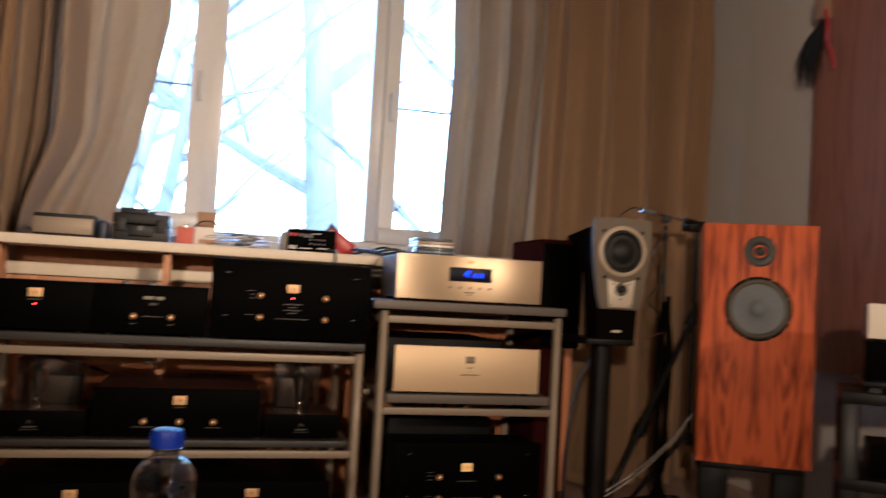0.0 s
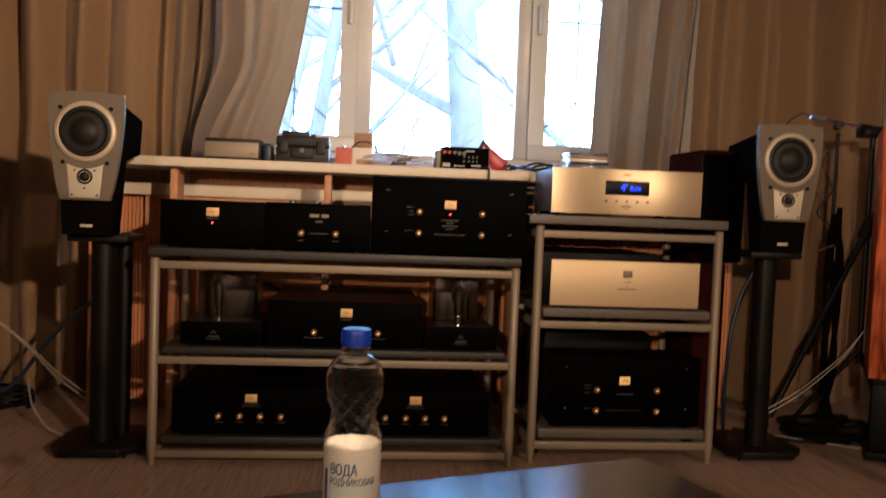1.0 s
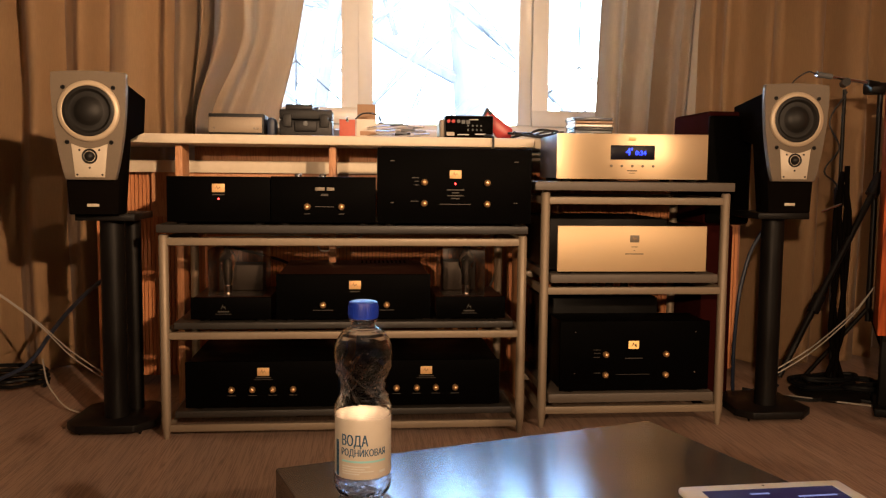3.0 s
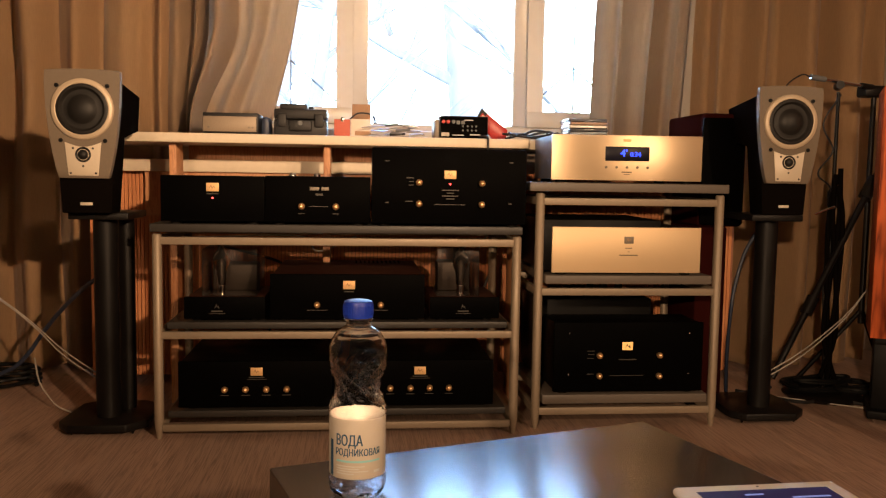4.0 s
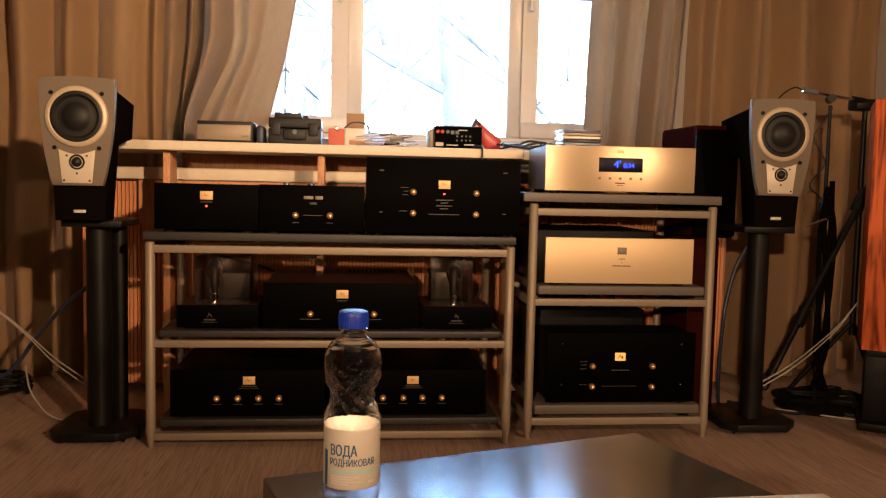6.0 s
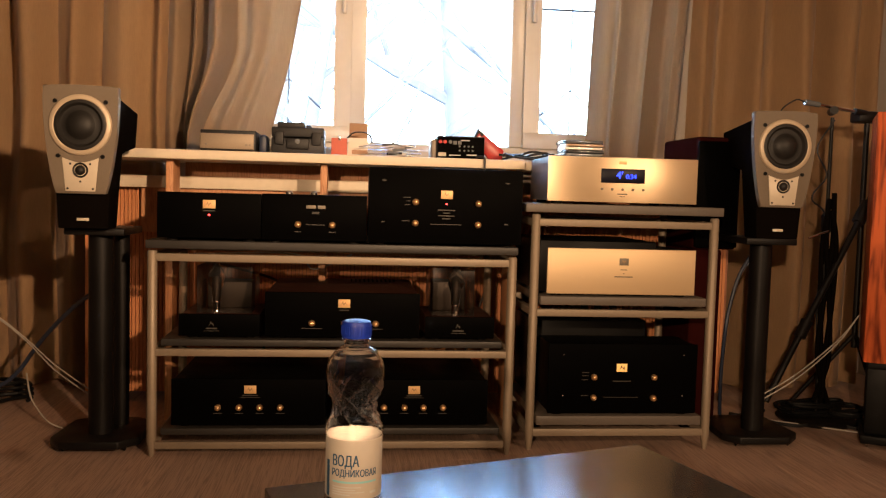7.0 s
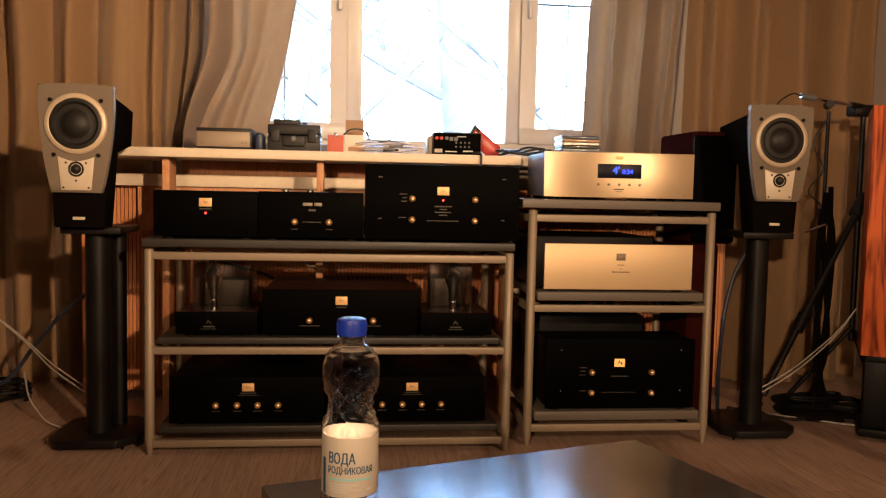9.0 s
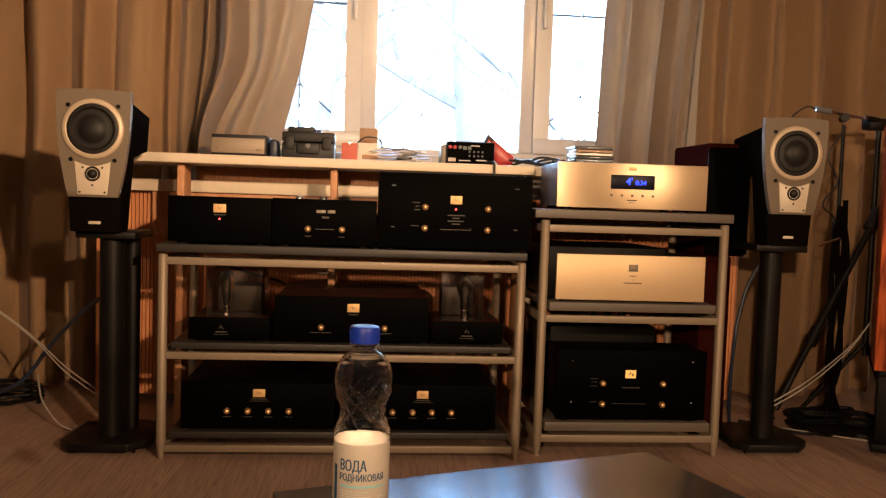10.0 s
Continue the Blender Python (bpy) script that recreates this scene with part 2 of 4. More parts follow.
snow = material("snow", (0.62, 0.64, 0.66), 0.8, 0, 0.12, 3, 0.3, 0.3)
led_red = glow("led_red", (1.0, 0.03, 0.02), 1.6)
display_blue = glow("display_blue", (0.03, 0.06, 1.0), 0.5)
display_dark = material("display_dark", (0.005, 0.005, 0.014), 0.35, 0, 0.1, 50, 6, 0.0, shine=0.15)
screen_purple = glow("screen_purple", (0.020, 0.014, 0.075), 0.06)
screen_light = glow("screen_light", (0.30, 0.32, 0.60), 0.10)
logo_lit = glow("logo_lit", (1.0, 0.42, 0.08), 0.16)
glass = clear("window_glass", (0.97, 0.99, 0.98))
tube_glass = clear("tube_glass", (0.96, 0.94, 0.9))
bottle_plastic = clear("bottle_plastic", (0.97, 0.98, 1.0), 1.5)
setting(bottle_plastic.node_tree.nodes["Principled BSDF"], "Transmission Weight", 1.0)
smoke_acrylic = bpy.data.materials.new("smoke_acrylic")
smoke_acrylic.use_nodes = True
sn, sl = smoke_acrylic.node_tree.nodes, smoke_acrylic.node_tree.links
see, gloss, edge, both = sn.new("ShaderNodeBsdfTransparent"), sn.new("ShaderNodeBsdfGlossy"), sn.new("ShaderNodeFresnel"), sn.new("ShaderNodeMixShader")
see.inputs["Color"].default_value = (0.74, 0.68, 0.63, 1)
gloss.inputs["Roughness"].default_value = 0.25
edge.inputs["IOR"].default_value = 1.15
sl.new(edge.outputs[0], both.inputs[0])
sl.new(see.outputs[0], both.inputs[1])
sl.new(gloss.outputs[0], both.inputs[2])
sl.new(both.outputs[0], sn["Material Output"].inputs["Surface"])
jewel = clear("jewel_case", (0.9, 0.92, 0.95), 1.4, 0.1)

# ---- helpers for meshes ----


def thing(name, at=(0, 0, 0), label="", category="", group="", turn=0.0, kind=""):
    ob = new(name)
    ob.empty_display_size = 0.05
    ob.matrix_world = pose(*at, 0, 0, turn)
    return tagged(ob, label, category, group, kind)


def finish(bm, name, mat, sharp=38):
    bmesh.ops.recalc_face_normals(bm, faces=bm.faces)
    for f in bm.faces:
        f.smooth = True
    for e in bm.edges:
        if e.calc_face_angle(0.0) > radians(sharp):
            e.smooth = False
    me = bpy.data.meshes.new(name)
    bm.to_mesh(me)
    bm.free()
    me.materials.append(mat)
    return me


def part(name, bm, mat, parent=None, label="", at=None, sharp=38):
    ob = new(name, finish(bm, name, mat, sharp))
    if parent is not None:
        ob.parent = parent
    if at is not None:
        ob.matrix_basis = at
    return tagged(ob, label)


def box(x0, x1, y0, y1, z0, z1, r=0.0, bm=None, seg=2):
    bm = bm or bmesh.new()
    made = bmesh.ops.create_cube(bm, size=1)["verts"]
    for v in made:
        v.co = ((x0 + x1) / 2 + v.co.x * (x1 - x0), (y0 + y1) / 2 + v.co.y * (y1 - y0), (z0 + z1) / 2 + v.co.z * (z1 - z0))
    if r:
        edges = {e for v in made for e in v.link_edges}
        bmesh.ops.bevel(bm, geom=list(edges), offset=r, segments=seg, profile=0.5, affect="EDGES")
    return bm


def lathe(profile, seg=24, m=None, bm=None):
    """A turned body from (radius, height) pairs round the z axis, then moved by m."""
    bm = bm or bmesh.new()
    rings = []
    for r, z in profile:
        if r < 1e-6:
            rings.append([bm.verts.new((0, 0, z))])
        else:
            rings.append([bm.verts.new((r * math.cos(2 * math.pi * k / seg), r * math.sin(2 * math.pi * k / seg), z)) for k in range(seg)])
    for a, b in zip(rings, rings[1:]):
        for k in range(seg):
            q = (k + 1) % seg
            if len(a) == 1 and len(b) > 1:
                bm.faces.new((a[0], b[k], b[q]))
            elif len(b) == 1 and len(a) > 1:
                bm.faces.new((a[k], a[q], b[0]))
            elif len(a) > 1:
                bm.faces.new((a[k], a[q], b[q], b[k]))
    if m is not None:
        for ring in rings:
            for v in ring:
                v.co = m @ v.co
    return bm


FRONT = pose(0, 0, 0, 90)  # turns +z towards -y


def rod(p, q, r0, r1=None, seg=14, bm=None):
    bm = bm or bmesh.new()
    p, q = Vector(p), Vector(q)
    m = Matrix.Translation(p) @ (q - p).to_track_quat("Z", "Y").to_matrix().to_4x4()
    h = (q - p).length
    r1 = r0 if r1 is None else r1
    return lathe([(0, 0), (r0, 0), (r1, h), (0, h)], seg, m, bm)


def tube(points, radius, seg=8, bm=None, steps=8, taper=None):
    """A round cord through the points, smoothed between them."""
    bm = bm or bmesh.new()
    pts = [Vector(p) for p in points]
    if len(pts) > 2 and steps > 1:
        full, ext = [], [2 * pts[0] - pts[1], *pts, 2 * pts[-1] - pts[-2]]
        for i in range(1, len(ext) - 2):
            a, b, c, d = ext[i - 1:i + 3]
            for k in range(steps):
                t = k / steps
                full.append(0.5 * (2 * b + (c - a) * t + (2 * a - 5 * b + 4 * c - d) * t * t + (3 * b - a - 3 * c + d) * t ** 3))
        pts = full + [pts[-1]]
    rings, side = [], None
    for i, p in enumerate(pts):
        d = (pts[min(i + 1, len(pts) - 1)] - pts[max(i - 1, 0)]).normalized()
        if side is None:
            side = d.orthogonal().normalized()
        side = (side - d * side.dot(d)).normalized()
        up = d.cross(side)
        r = radius if taper is None else radius + (taper - radius) * i / (len(pts) - 1)
        rings.append([bm.verts.new(p + r * (math.cos(2 * math.pi * k / seg) * side + math.sin(2 * math.pi * k / seg) * up)) for k in range(seg)])
    for a, b in zip(rings, rings[1:]):
        for k in range(seg):
            bm.faces.new((a[k], a[(k + 1) % seg], b[(k + 1) % seg], b[k]))
    bm.faces.new(rings[0][::-1])
    bm.faces.new(rings[-1])
    return bm


def prism(outline, z0, z1, r=0.0, bm=None):
    """An upright solid over a flat outline of (x, y)."""
    bm = bm or bmesh.new()
    low = [bm.verts.new((x, y, z0)) for x, y in outline]
    high = [bm.verts.new((x, y, z1)) for x, y in outline]
    n = len(outline)
    faces = [bm.faces.new(low[::-1]), bm.faces.new(high)]
    for k in range(n):
        faces.append(bm.faces.new((low[k], low[(k + 1) % n], high[(k + 1) % n], high[k])))
    if r:
        bmesh.ops.bevel(bm, geom=list({e for f in faces for e in f.edges}), offset=r, segments=2, profile=0.5, affect="EDGES")
    return bm


def writing(words, size, depth=0.0004, width=None):
    """A bmesh of words in the built-in font, centred, flat in x and z, facing -y."""
    cu = bpy.data.curves.new("words", "FONT")
    cu.body, cu.size, cu.extrude = words, size, depth
    cu.align_x, cu.align_y = "CENTER", "CENTER"
    ob = new("words", cu)
    bpy.context.view_layer.update()
    me = bpy.data.meshes.new_from_object(ob.evaluated_get(bpy.context.evaluated_depsgraph_get()))
    bm = bmesh.new()
    bm.from_mesh(me)
    bmesh.ops.transform(bm, matrix=FRONT, verts=bm.verts)
    if width:
        span = max(v.co.x for v in bm.verts) - min(v.co.x for v in bm.verts)
        mid_x = (max(v.co.x for v in bm.verts) + min(v.co.x for v in bm.verts)) / 2
        for v in bm.verts:
            v.co.x = (v.co.x - mid_x) * width / span
    base = bm.verts[:], bm.faces[:]
    for dx in (-0.036 * size, 0.036 * size):  # a bolder stroke
        extra = bmesh.ops.duplicate(bm, geom=base[0] + bm.edges[:] + base[1])["geom"] if dx < 0 else []
        bmesh.ops.translate(bm, vec=(dx, 0, 0), verts=[g for g in extra if isinstance(g, bmesh.types.BMVert)])
    bpy.data.objects.remove(ob)
    bpy.data.curves.remove(cu)
    bpy.data.meshes.remove(me)
    return bm


def marks(rows, y, bm=None):
    """Printed lines too small to read: (x0, x1, z, height) as thin raised bars on the plane y."""
    bm = bm or bmesh.new()
    for x0, x1, z, h in rows:
        box(x0, x1, y - 0.0006, y + 0.0002, z - h / 2, z + h / 2, bm=bm)
    return bm


def flat_solid(outline, y0, y1, r):
    """A plate in x and z, from y0 (front) to y1."""
    bm = prism([(x, z) for x, z in outline], -y1, -y0, r)
    bmesh.ops.transform(bm, matrix=pose(0, 0, 0, 90), verts=bm.verts)
    return bm

# ---- the room ----
XW, XE, YS, YN, ZC = -2.6, 2.3, -3.7, 3.6, 2.75
WX0, WX1, WZ0, WZ1 = -0.62, 1.33, 0.93, 2.35  # window opening

floor = tagged(part("floor", box(XW - 0.3, XE + 0.3, YS - 0.3, YN + 0.4, -0.2, -0.012), low_bounce_paint), "dark brown striped laminate floor", "floor", kind="structure")
ceiling = tagged(part("ceiling", box(XW - 0.3, XE + 0.3, YS - 0.3, YN + 0.4, ZC, ZC + 0.2), ceiling_paint), "plain pale ceiling", "ceiling", kind="structure")
bm = box(XW - 0.3, WX0, YN, YN + 0.4, 0, ZC)
box(WX1, XE + 0.3, YN, YN + 0.4, 0, ZC, bm=bm)
box(WX0, WX1, YN, YN + 0.4, 0, WZ0, bm=bm)
box(WX0, WX1, YN, YN + 0.4, WZ1, ZC, bm=bm)
tagged(part("wall_north", bm, wall_paint), "beige painted window wall", "wall", kind="structure")
tagged(part("wall_east", box(XE, XE + 0.3, YS, YN, 0, ZC), wall_paint), "plain beige painted wall", "wall", kind="structure")
# West and south walls are out of view, dark to cut warm bounced light.
tagged(part("wall_west", box(XW - 0.3, XW, YS, YN, 0, ZC), low_bounce_paint), "plain unseen wall, dark to cut bounced light", "wall", kind="structure")
tagged(part("wall_south", box(XW - 0.3, XE + 0.3, YS - 0.3, YS, 0, ZC), low_bounce_paint), "unseen wall, dark to cut bounced light", "wall", kind="structure")

# window: two opening sashes beside a wide fixed pane
window = thing("window_1", (0, YN + 0.06, 0), "white plastic window with a wide middle pane", "window", kind="structure")
F0, F1 = 0.0, 0.07


def frame_rect(x0, x1, z0, z1, w, y0, y1, r=0.006):
    b = box(x0, x1, y0, y1, z0, z0 + w, r)
    box(x0, x1, y0, y1, z1 - w, z1, r, b)
    box(x0, x0 + w, y0 + 0.002, y1 - 0.002, z0 + w - 0.004, z1 - w + 0.004, 0, b)
    box(x1 - w, x1, y0 + 0.002, y1 - 0.002, z0 + w - 0.004, z1 - w + 0.004, 0, b)
    return b


part("window_frame", frame_rect(WX0, WX1, WZ0, WZ1, 0.04, F0 + 0.012, F1), window_white, window)
part("mullion", box(-0.034, 0.044, F0 + 0.012, F1, WZ0 + 0.04, WZ1 - 0.04, 0.005), window_white, window)
part("mullion", box(0.668, 0.745, F0 + 0.012, F1, WZ0 + 0.04, WZ1 - 0.04, 0.005), window_white, window)
part("sash", frame_rect(-0.58, -0.020, 0.965, WZ1 - 0.035, 0.070, F0 - 0.012, F1 - 0.015), window_white, window)
part("sash", frame_rect(0.725, 1.29, 0.965, WZ1 - 0.035, 0.070, F0 - 0.012, F1 - 0.015), window_white, window)
for x0, x1, z0 in ((-0.512, -0.088, 1.033), (0.042, 0.670, 0.968), (0.793, 1.222, 1.033)):
    p = part("pane", box(x0, x1, F0 + 0.030, F0 + 0.034, z0, WZ1 - 0.07), glass, window)
    p.visible_shadow = False
for x in (-0.050, 0.757):
    h = part("window_handle", lathe([(0, 0), (0.014, 0), (0.014, 0.012), (0, 0.012)], 16, Matrix.Translation((x, F0 - 0.012, 1.62)) @ FRONT), window_white, window)
    part("lever", box(x - 0.008, x + 0.008, F0 - 0.042, F0 - 0.024, 1.50, 1.63, 0.005), window_white, h)
tagged(part("window_sill", box(-0.47, WX1 - 0.1, 3.30, YN + 0.06, 0.875, 0.925, 0.008), window_white), "white window sill board", "window sill", kind="structure")
tagged(part("facade", box(WX0 - 3, WX0, YN + 0.405, YN + 0.45, -1.2, 5), facade), "plain outside wall", "wall", kind="structure")

# outside: snowy ground, bars before the window, bare trees
bm = bmesh.new()
bmesh.ops.create_grid(bm, x_segments=24, y_segments=24, size=600)
for v in bm.verts:
    v.co.z = 0.6 * noise.noise(v.co * 0.02)
ground = tagged(part("ground", bm, snow), "pale snowy yard ground", "ground", kind="structure")
ground.location = (0, 604.2, -1.6)

grille = thing("window_grille", (0, 3.93, 0), "painted metal security bars outside the window", "window bars", kind="structure")
for x0, x1, mid in ((WX0, 0.02, -0.30), (0.70, WX1, 1.00)):
    for z in (1.0, 1.625, 2.25):
        part("cross_bar", rod((x0, 0, z), (x1, 0, z), 0.006, seg=8), grille_metal, grille)
    part("upright_bar", rod((mid, 0.010, 0.94), (mid, 0.010, 2.33), 0.004, seg=8), grille_metal, grille)
    for z in (1.26, 1.88):
        for s in (-1, 1):
            part("ray_bar", rod((mid, 0.005, z), (mid + s * 0.28, 0.005, z - 0.245), 0.004, seg=8), grille_metal, grille)


def bare_tree(at, height, girth, lean, seed, label, boughs=6, forks=2):
    rnd = random.Random(seed)
    root = thing("tree", at, label, "tree", "bare trees in the yard")
    top = Vector((lean[0], lean[1], height))
    trunk_pts = [Vector((0, 0, -0.5)), top * 0.33 + Vector((rnd.uniform(-.1, .1), 0, 0)), top * 0.66 + Vector((rnd.uniform(-.15, .15), 0, 0)), top]
    part("trunk", tube(trunk_pts, girth, 10, taper=girth * 0.35), bark, root)
    limbs = bmesh.new()

    def grow(p, d, length, r, depth):
        q = p + d * length * 0.5 + Vector((rnd.uniform(-1, 1), rnd.uniform(-1, 1), rnd.uniform(-0.3, 1))) * length * 0.08
        e = p + d * length + Vector((0, 0, length * 0.08))
        tube([p, q, e], r, 6, limbs, 3, taper=r * 0.45)
        if depth:
            for _ in range(rnd.choice((2, 3, 3))):
                k = rnd.uniform(0.35, 1.0)
                nd = (d + Vector((rnd.uniform(-1, 1), rnd.uniform(-0.6, 0.6), rnd.uniform(-0.35, 0.8))) * 0.75).normalized()
                grow(p.lerp(e, k), nd, length * rnd.uniform(0.5, 0.72), r * 0.5, depth - 1)

    for i in range(boughs):
        k = 0.18 + 0.8 * i / (boughs + 2)
        a = trunk_pts[0].lerp(top, k)
        s = 1 if i % 2 else -1
        grow(a, Vector((s * rnd.uniform(0.5, 1.0), rnd.uniform(-0.4, 0.4), rnd.uniform(0.35, 0.9))).normalized(), height * rnd.uniform(0.18, 0.32), girth * rnd.uniform(0.28, 0.42), forks)
    part("limbs", limbs, bark, root)
    return root


bare_tree((1.55, 9.0, -1.6), 8.0, 0.26, (-0.9, 0.4), 3, "leaning bare tree with a thick trunk in the yard", 4, 1)
bare_tree((1.95, 7.6, -1.6), 7.5, 0.11, (0.75, 0.3), 8, "slender bare tree leaning over the yard")
bare_tree((-0.78, 8.0, -1.6), 6.6, 0.10, (0.75, 0.2), 5, "forked bare tree with thin dark limbs", 9, 2)
bare_tree((-1.5, 11.5, -1.6), 8.5, 0.13, (1.4, 0.2), 14, "bare tree with many twigs farther off in the yard", 10, 2)

# curtains


def curtain(name, label, valleys, z0, z1, y, deep, warp=None, cols=22, rows=48, amps=None, round_off=0.65, fabric=None):
    """Cloth in soft folds between the given valleys, rounded in crest and hollow; warp may draw it aside."""
    bm = bmesh.new()
    us = []
    for i in range(len(valleys) - 1):
        w = valleys[i + 1] - valleys[i]
        amp = amps[i] if amps else min(0.20, deep * w)
        skew = 0.80 + 0.45 * (0.5 + 0.5 * math.sin(i * 2.4 + y * 9))
        for k in range(cols):
            t = (k / cols) ** skew
            us.append((valleys[i] + w * k / cols, amp * (0.5 - 0.5 * math.cos(2 * math.pi * t)) ** round_off, i))
    us.append((valleys[-1], 0.0, len(valleys) - 2))
    grid = []
    for j in range(rows + 1):
        z = z0 + (z1 - z0) * j / rows
        line = []
        for x, out, i in us:
            out *= 0.85 + 0.40 * noise.noise((i * 3.7, z * 0.8, y))
            dx = 0.030 * noise.noise((x * 2.5, z * 0.9, 4.0)) + 0.006 * noise.noise((x * 9, z * 2.5, 9.0))
            dy = 0.012 * noise.noise((x * 4, z * 1.3, 1.0)) + 0.004 * noise.noise((x * 14, z * 4, 2.0))
            dy += 0.055 * noise.noise((x * 9.5, z * 0.30, 6.0)) + 0.034 * noise.noise((x * 20, z * 0.40, 8.0))
            p = Vector((x + dx, y - out + dy, z))
            line.append(bm.verts.new(warp(p, x, z) if warp else p))
        grid.append(line)
    for a, b in zip(grid, grid[1:]):
        for k in range(len(a) - 1):
            bm.faces.new((a[k], a[k + 1], b[k + 1], b[k]))
    bmesh.ops.solidify(bm, geom=bm.faces[:], thickness=0.003)
    return tagged(part(name, bm, fabric or curtain_cloth, sharp=75), label, "curtain", "curtains at the window")


GATHER = ((-0.77, -0.765), (-0.732, -0.729), (-0.621, -0.640), (-0.567, -0.618), (-0.44, -0.572), (-0.13, -0.145))


def drawn_aside(p, x, z):
    """The cloth runs down and is swept aside, gathered over the desk."""
    s = min(1.0, max(0.0, (1.32 - z) / 0.40))
    s = s * s * (3 - 2 * s)
    for (a, la), (b, lb) in zip(GATHER, GATHER[1:]):
        if a <= x <= b + 1e-6:
            p.x += (la + (lb - la) * (x - a) / (b - a) - x) * s
            break
    p.x -= 0.18 * max(0.0, 1.75 - z) * min(1.0, max(0.0, (x + 0.467) / 0.25))
    p.y -= 0.05 * s * max(0.0, 1 - abs(x + 0.52) / 0.12)
    return p


curtain("curtain", "long beige curtain hanging in deep folds to the floor", [-2.42, -2.25, -2.05, -1.85, -1.66, -1.47, -1.285, -1.105, -0.956, -0.772, -0.69], 0.015, 2.6, 3.36, 0.80)
curtain("curtain", "beige curtain drawn aside and gathered on the desk", [-0.76, -0.732, -0.621, -0.567, -0.44, -0.155], 0.879, 2.6, 3.38, 1.1, drawn_aside, amps=(0.05, 0.16, 0.11, 0.17, 0.07), round_off=0.7, fabric=shaded_cloth)
curtain("curtain", "beige curtain beside the window, greyed in colour for its dimness", [0.975, 1.095, 1.215, 1.312, 1.375], 0.30, 2.6, 3.46, 0.75, lambda p, x, z: p + Vector((-0.05 * max(0, 1.7 - z), 0, 0)), fabric=shaded_cloth)
curtain("curtain", "long beige curtain falling to the floor beside the wall", [1.333, 1.474, 1.675, 1.854, 2.06, 2.14], 0.015, 2.6, 3.36, 0.80)
tagged(part("curtain_rail", box(-2.5, 2.2, 3.28, 3.36, 2.62, 2.66, 0.004), window_white), "white curtain rail under the ceiling", "curtain rail", kind="structure")

# ---- desk under the window and the slatted screen behind it ----
desk = thing("desk", (0, 2.75, 0), "long cream-topped desk with wooden uprights under the window", "desk")
part("desktop", box(-0.86, 0.558, 0, 0.50, 0.846, 0.876, 0.004), cream_board, desk, "cream laminate board")
for x in (-0.585, -0.097, 0.53):
    part("upright", box(x - 0.011, x + 0.011, 0.05, 0.16, 0.0, 0.846, 0.001), upright_wood, desk, "orange-brown wooden upright")
part("rail", box(-0.86, 0.558, 0.275, 0.295, 0.754, 0.796, 0.002), cream_board, desk)
# Brown instead of cream: the desktop's shade put into the back board's colour.
part("back_board", box(-0.585, 0.558, 0.310, 0.320, 0.60, 0.8455, 0.001), upright_wood, desk)
part("back_panel", box(-0.73, 0.558, 0.296, 0.306, 0.60, 0.753, 0.0), upright_wood, desk)

screen = thing("radiator_screen", (0, 3.075, 0), "reddish wooden radiator screen of narrow upright slats", "screen", kind="structure")
part("backing", box(-0.93, 1.42, 0.0102, 0.03, 0.03, 0.765), panel_wood, screen)
slat_mesh = finish(box(-0.0054, 0.0054, 0.0, 0.0100, 0.03, 0.765), "slat", screen_wood)
for i in range(177):
    ob = new("slat", slat_mesh)
    ob.parent = screen
    ob.location = (-0.921 + i * 0.0132, 0, 0)

# ---- racks ----


def rack_post(parent, x, y, z1, r=0.0135):
    p = part("post", lathe([(0, 0.045), (r, 0.045), (r, z1 - 0.004), (r - 0.003, z1), (0, z1)], 18, Matrix.Translation((x, y, 0))), rack_metal, parent)
    part("foot", lathe([(0, 0), (0.007, 0), (0.0125, 0.038), (0.0125, 0.045), (0, 0.045)], 16, Matrix.Translation((x, y, 0))), rack_metal, p, "tapered metal foot")


def rack(name, label, xs, yf, yb, z_post, bar_zs, boards):
    root = thing(name, (0, 0, 0), label, "hi-fi rack")
    for x in xs:
        for y in (yf, yb):
            rack_post(root, x, y, z_post)
    for z0, z1 in bar_zs:
        for y in (yf, yb):
            part("cross_bar", box(xs[0] + 0.010, xs[-1] - 0.010, y - 0.009, y + 0.009, z0, z1, 0.003), rack_metal, root)
        for x in xs:
            part("side_bar", box(x - 0.009, x + 0.009, yf + 0.010, yb - 0.010, z0, z1, 0.003), rack_metal, root)
    for x0, x1, y0, y1, z0, z1, mat in boards:
        part("shelf", box(x0, x1, y0, y1, z0, z1, 0.003), mat, root)
    return root


rack("hifi_rack", "wide low grey metal hi-fi rack with three shelves", (-0.551, 0.462), 2.42, 2.86, 0.582, ((0.552, 0.574), (0.286, 0.307), (0.021, 0.042)),
     ((-0.563, 0.472, 2.385, 2.90, 0.589, 0.612, shelf_grey), (-0.530, 0.442, 2.434, 2.85, 0.311, 0.331, shelf_grey), (-0.530, 0.442, 2.434, 2.85, 0.055, 0.075, shelf_grey)))
rack("hifi_rack", "tall narrow grey metal hi-fi rack with thick boards", (0.539, 1.089), 2.47, 2.90, 0.708, ((0.673, 0.695), (0.404, 0.426), (0.041, 0.064)),
     ((0.500, 1.101, 2.432, 2.93, 0.714, 0.740, board_grey), (0.556, 1.066, 2.450, 2.90, 0.440, 0.466, board_grey), (0.556, 1.066, 2.450, 2.90, 0.078, 0.106, board_grey)))

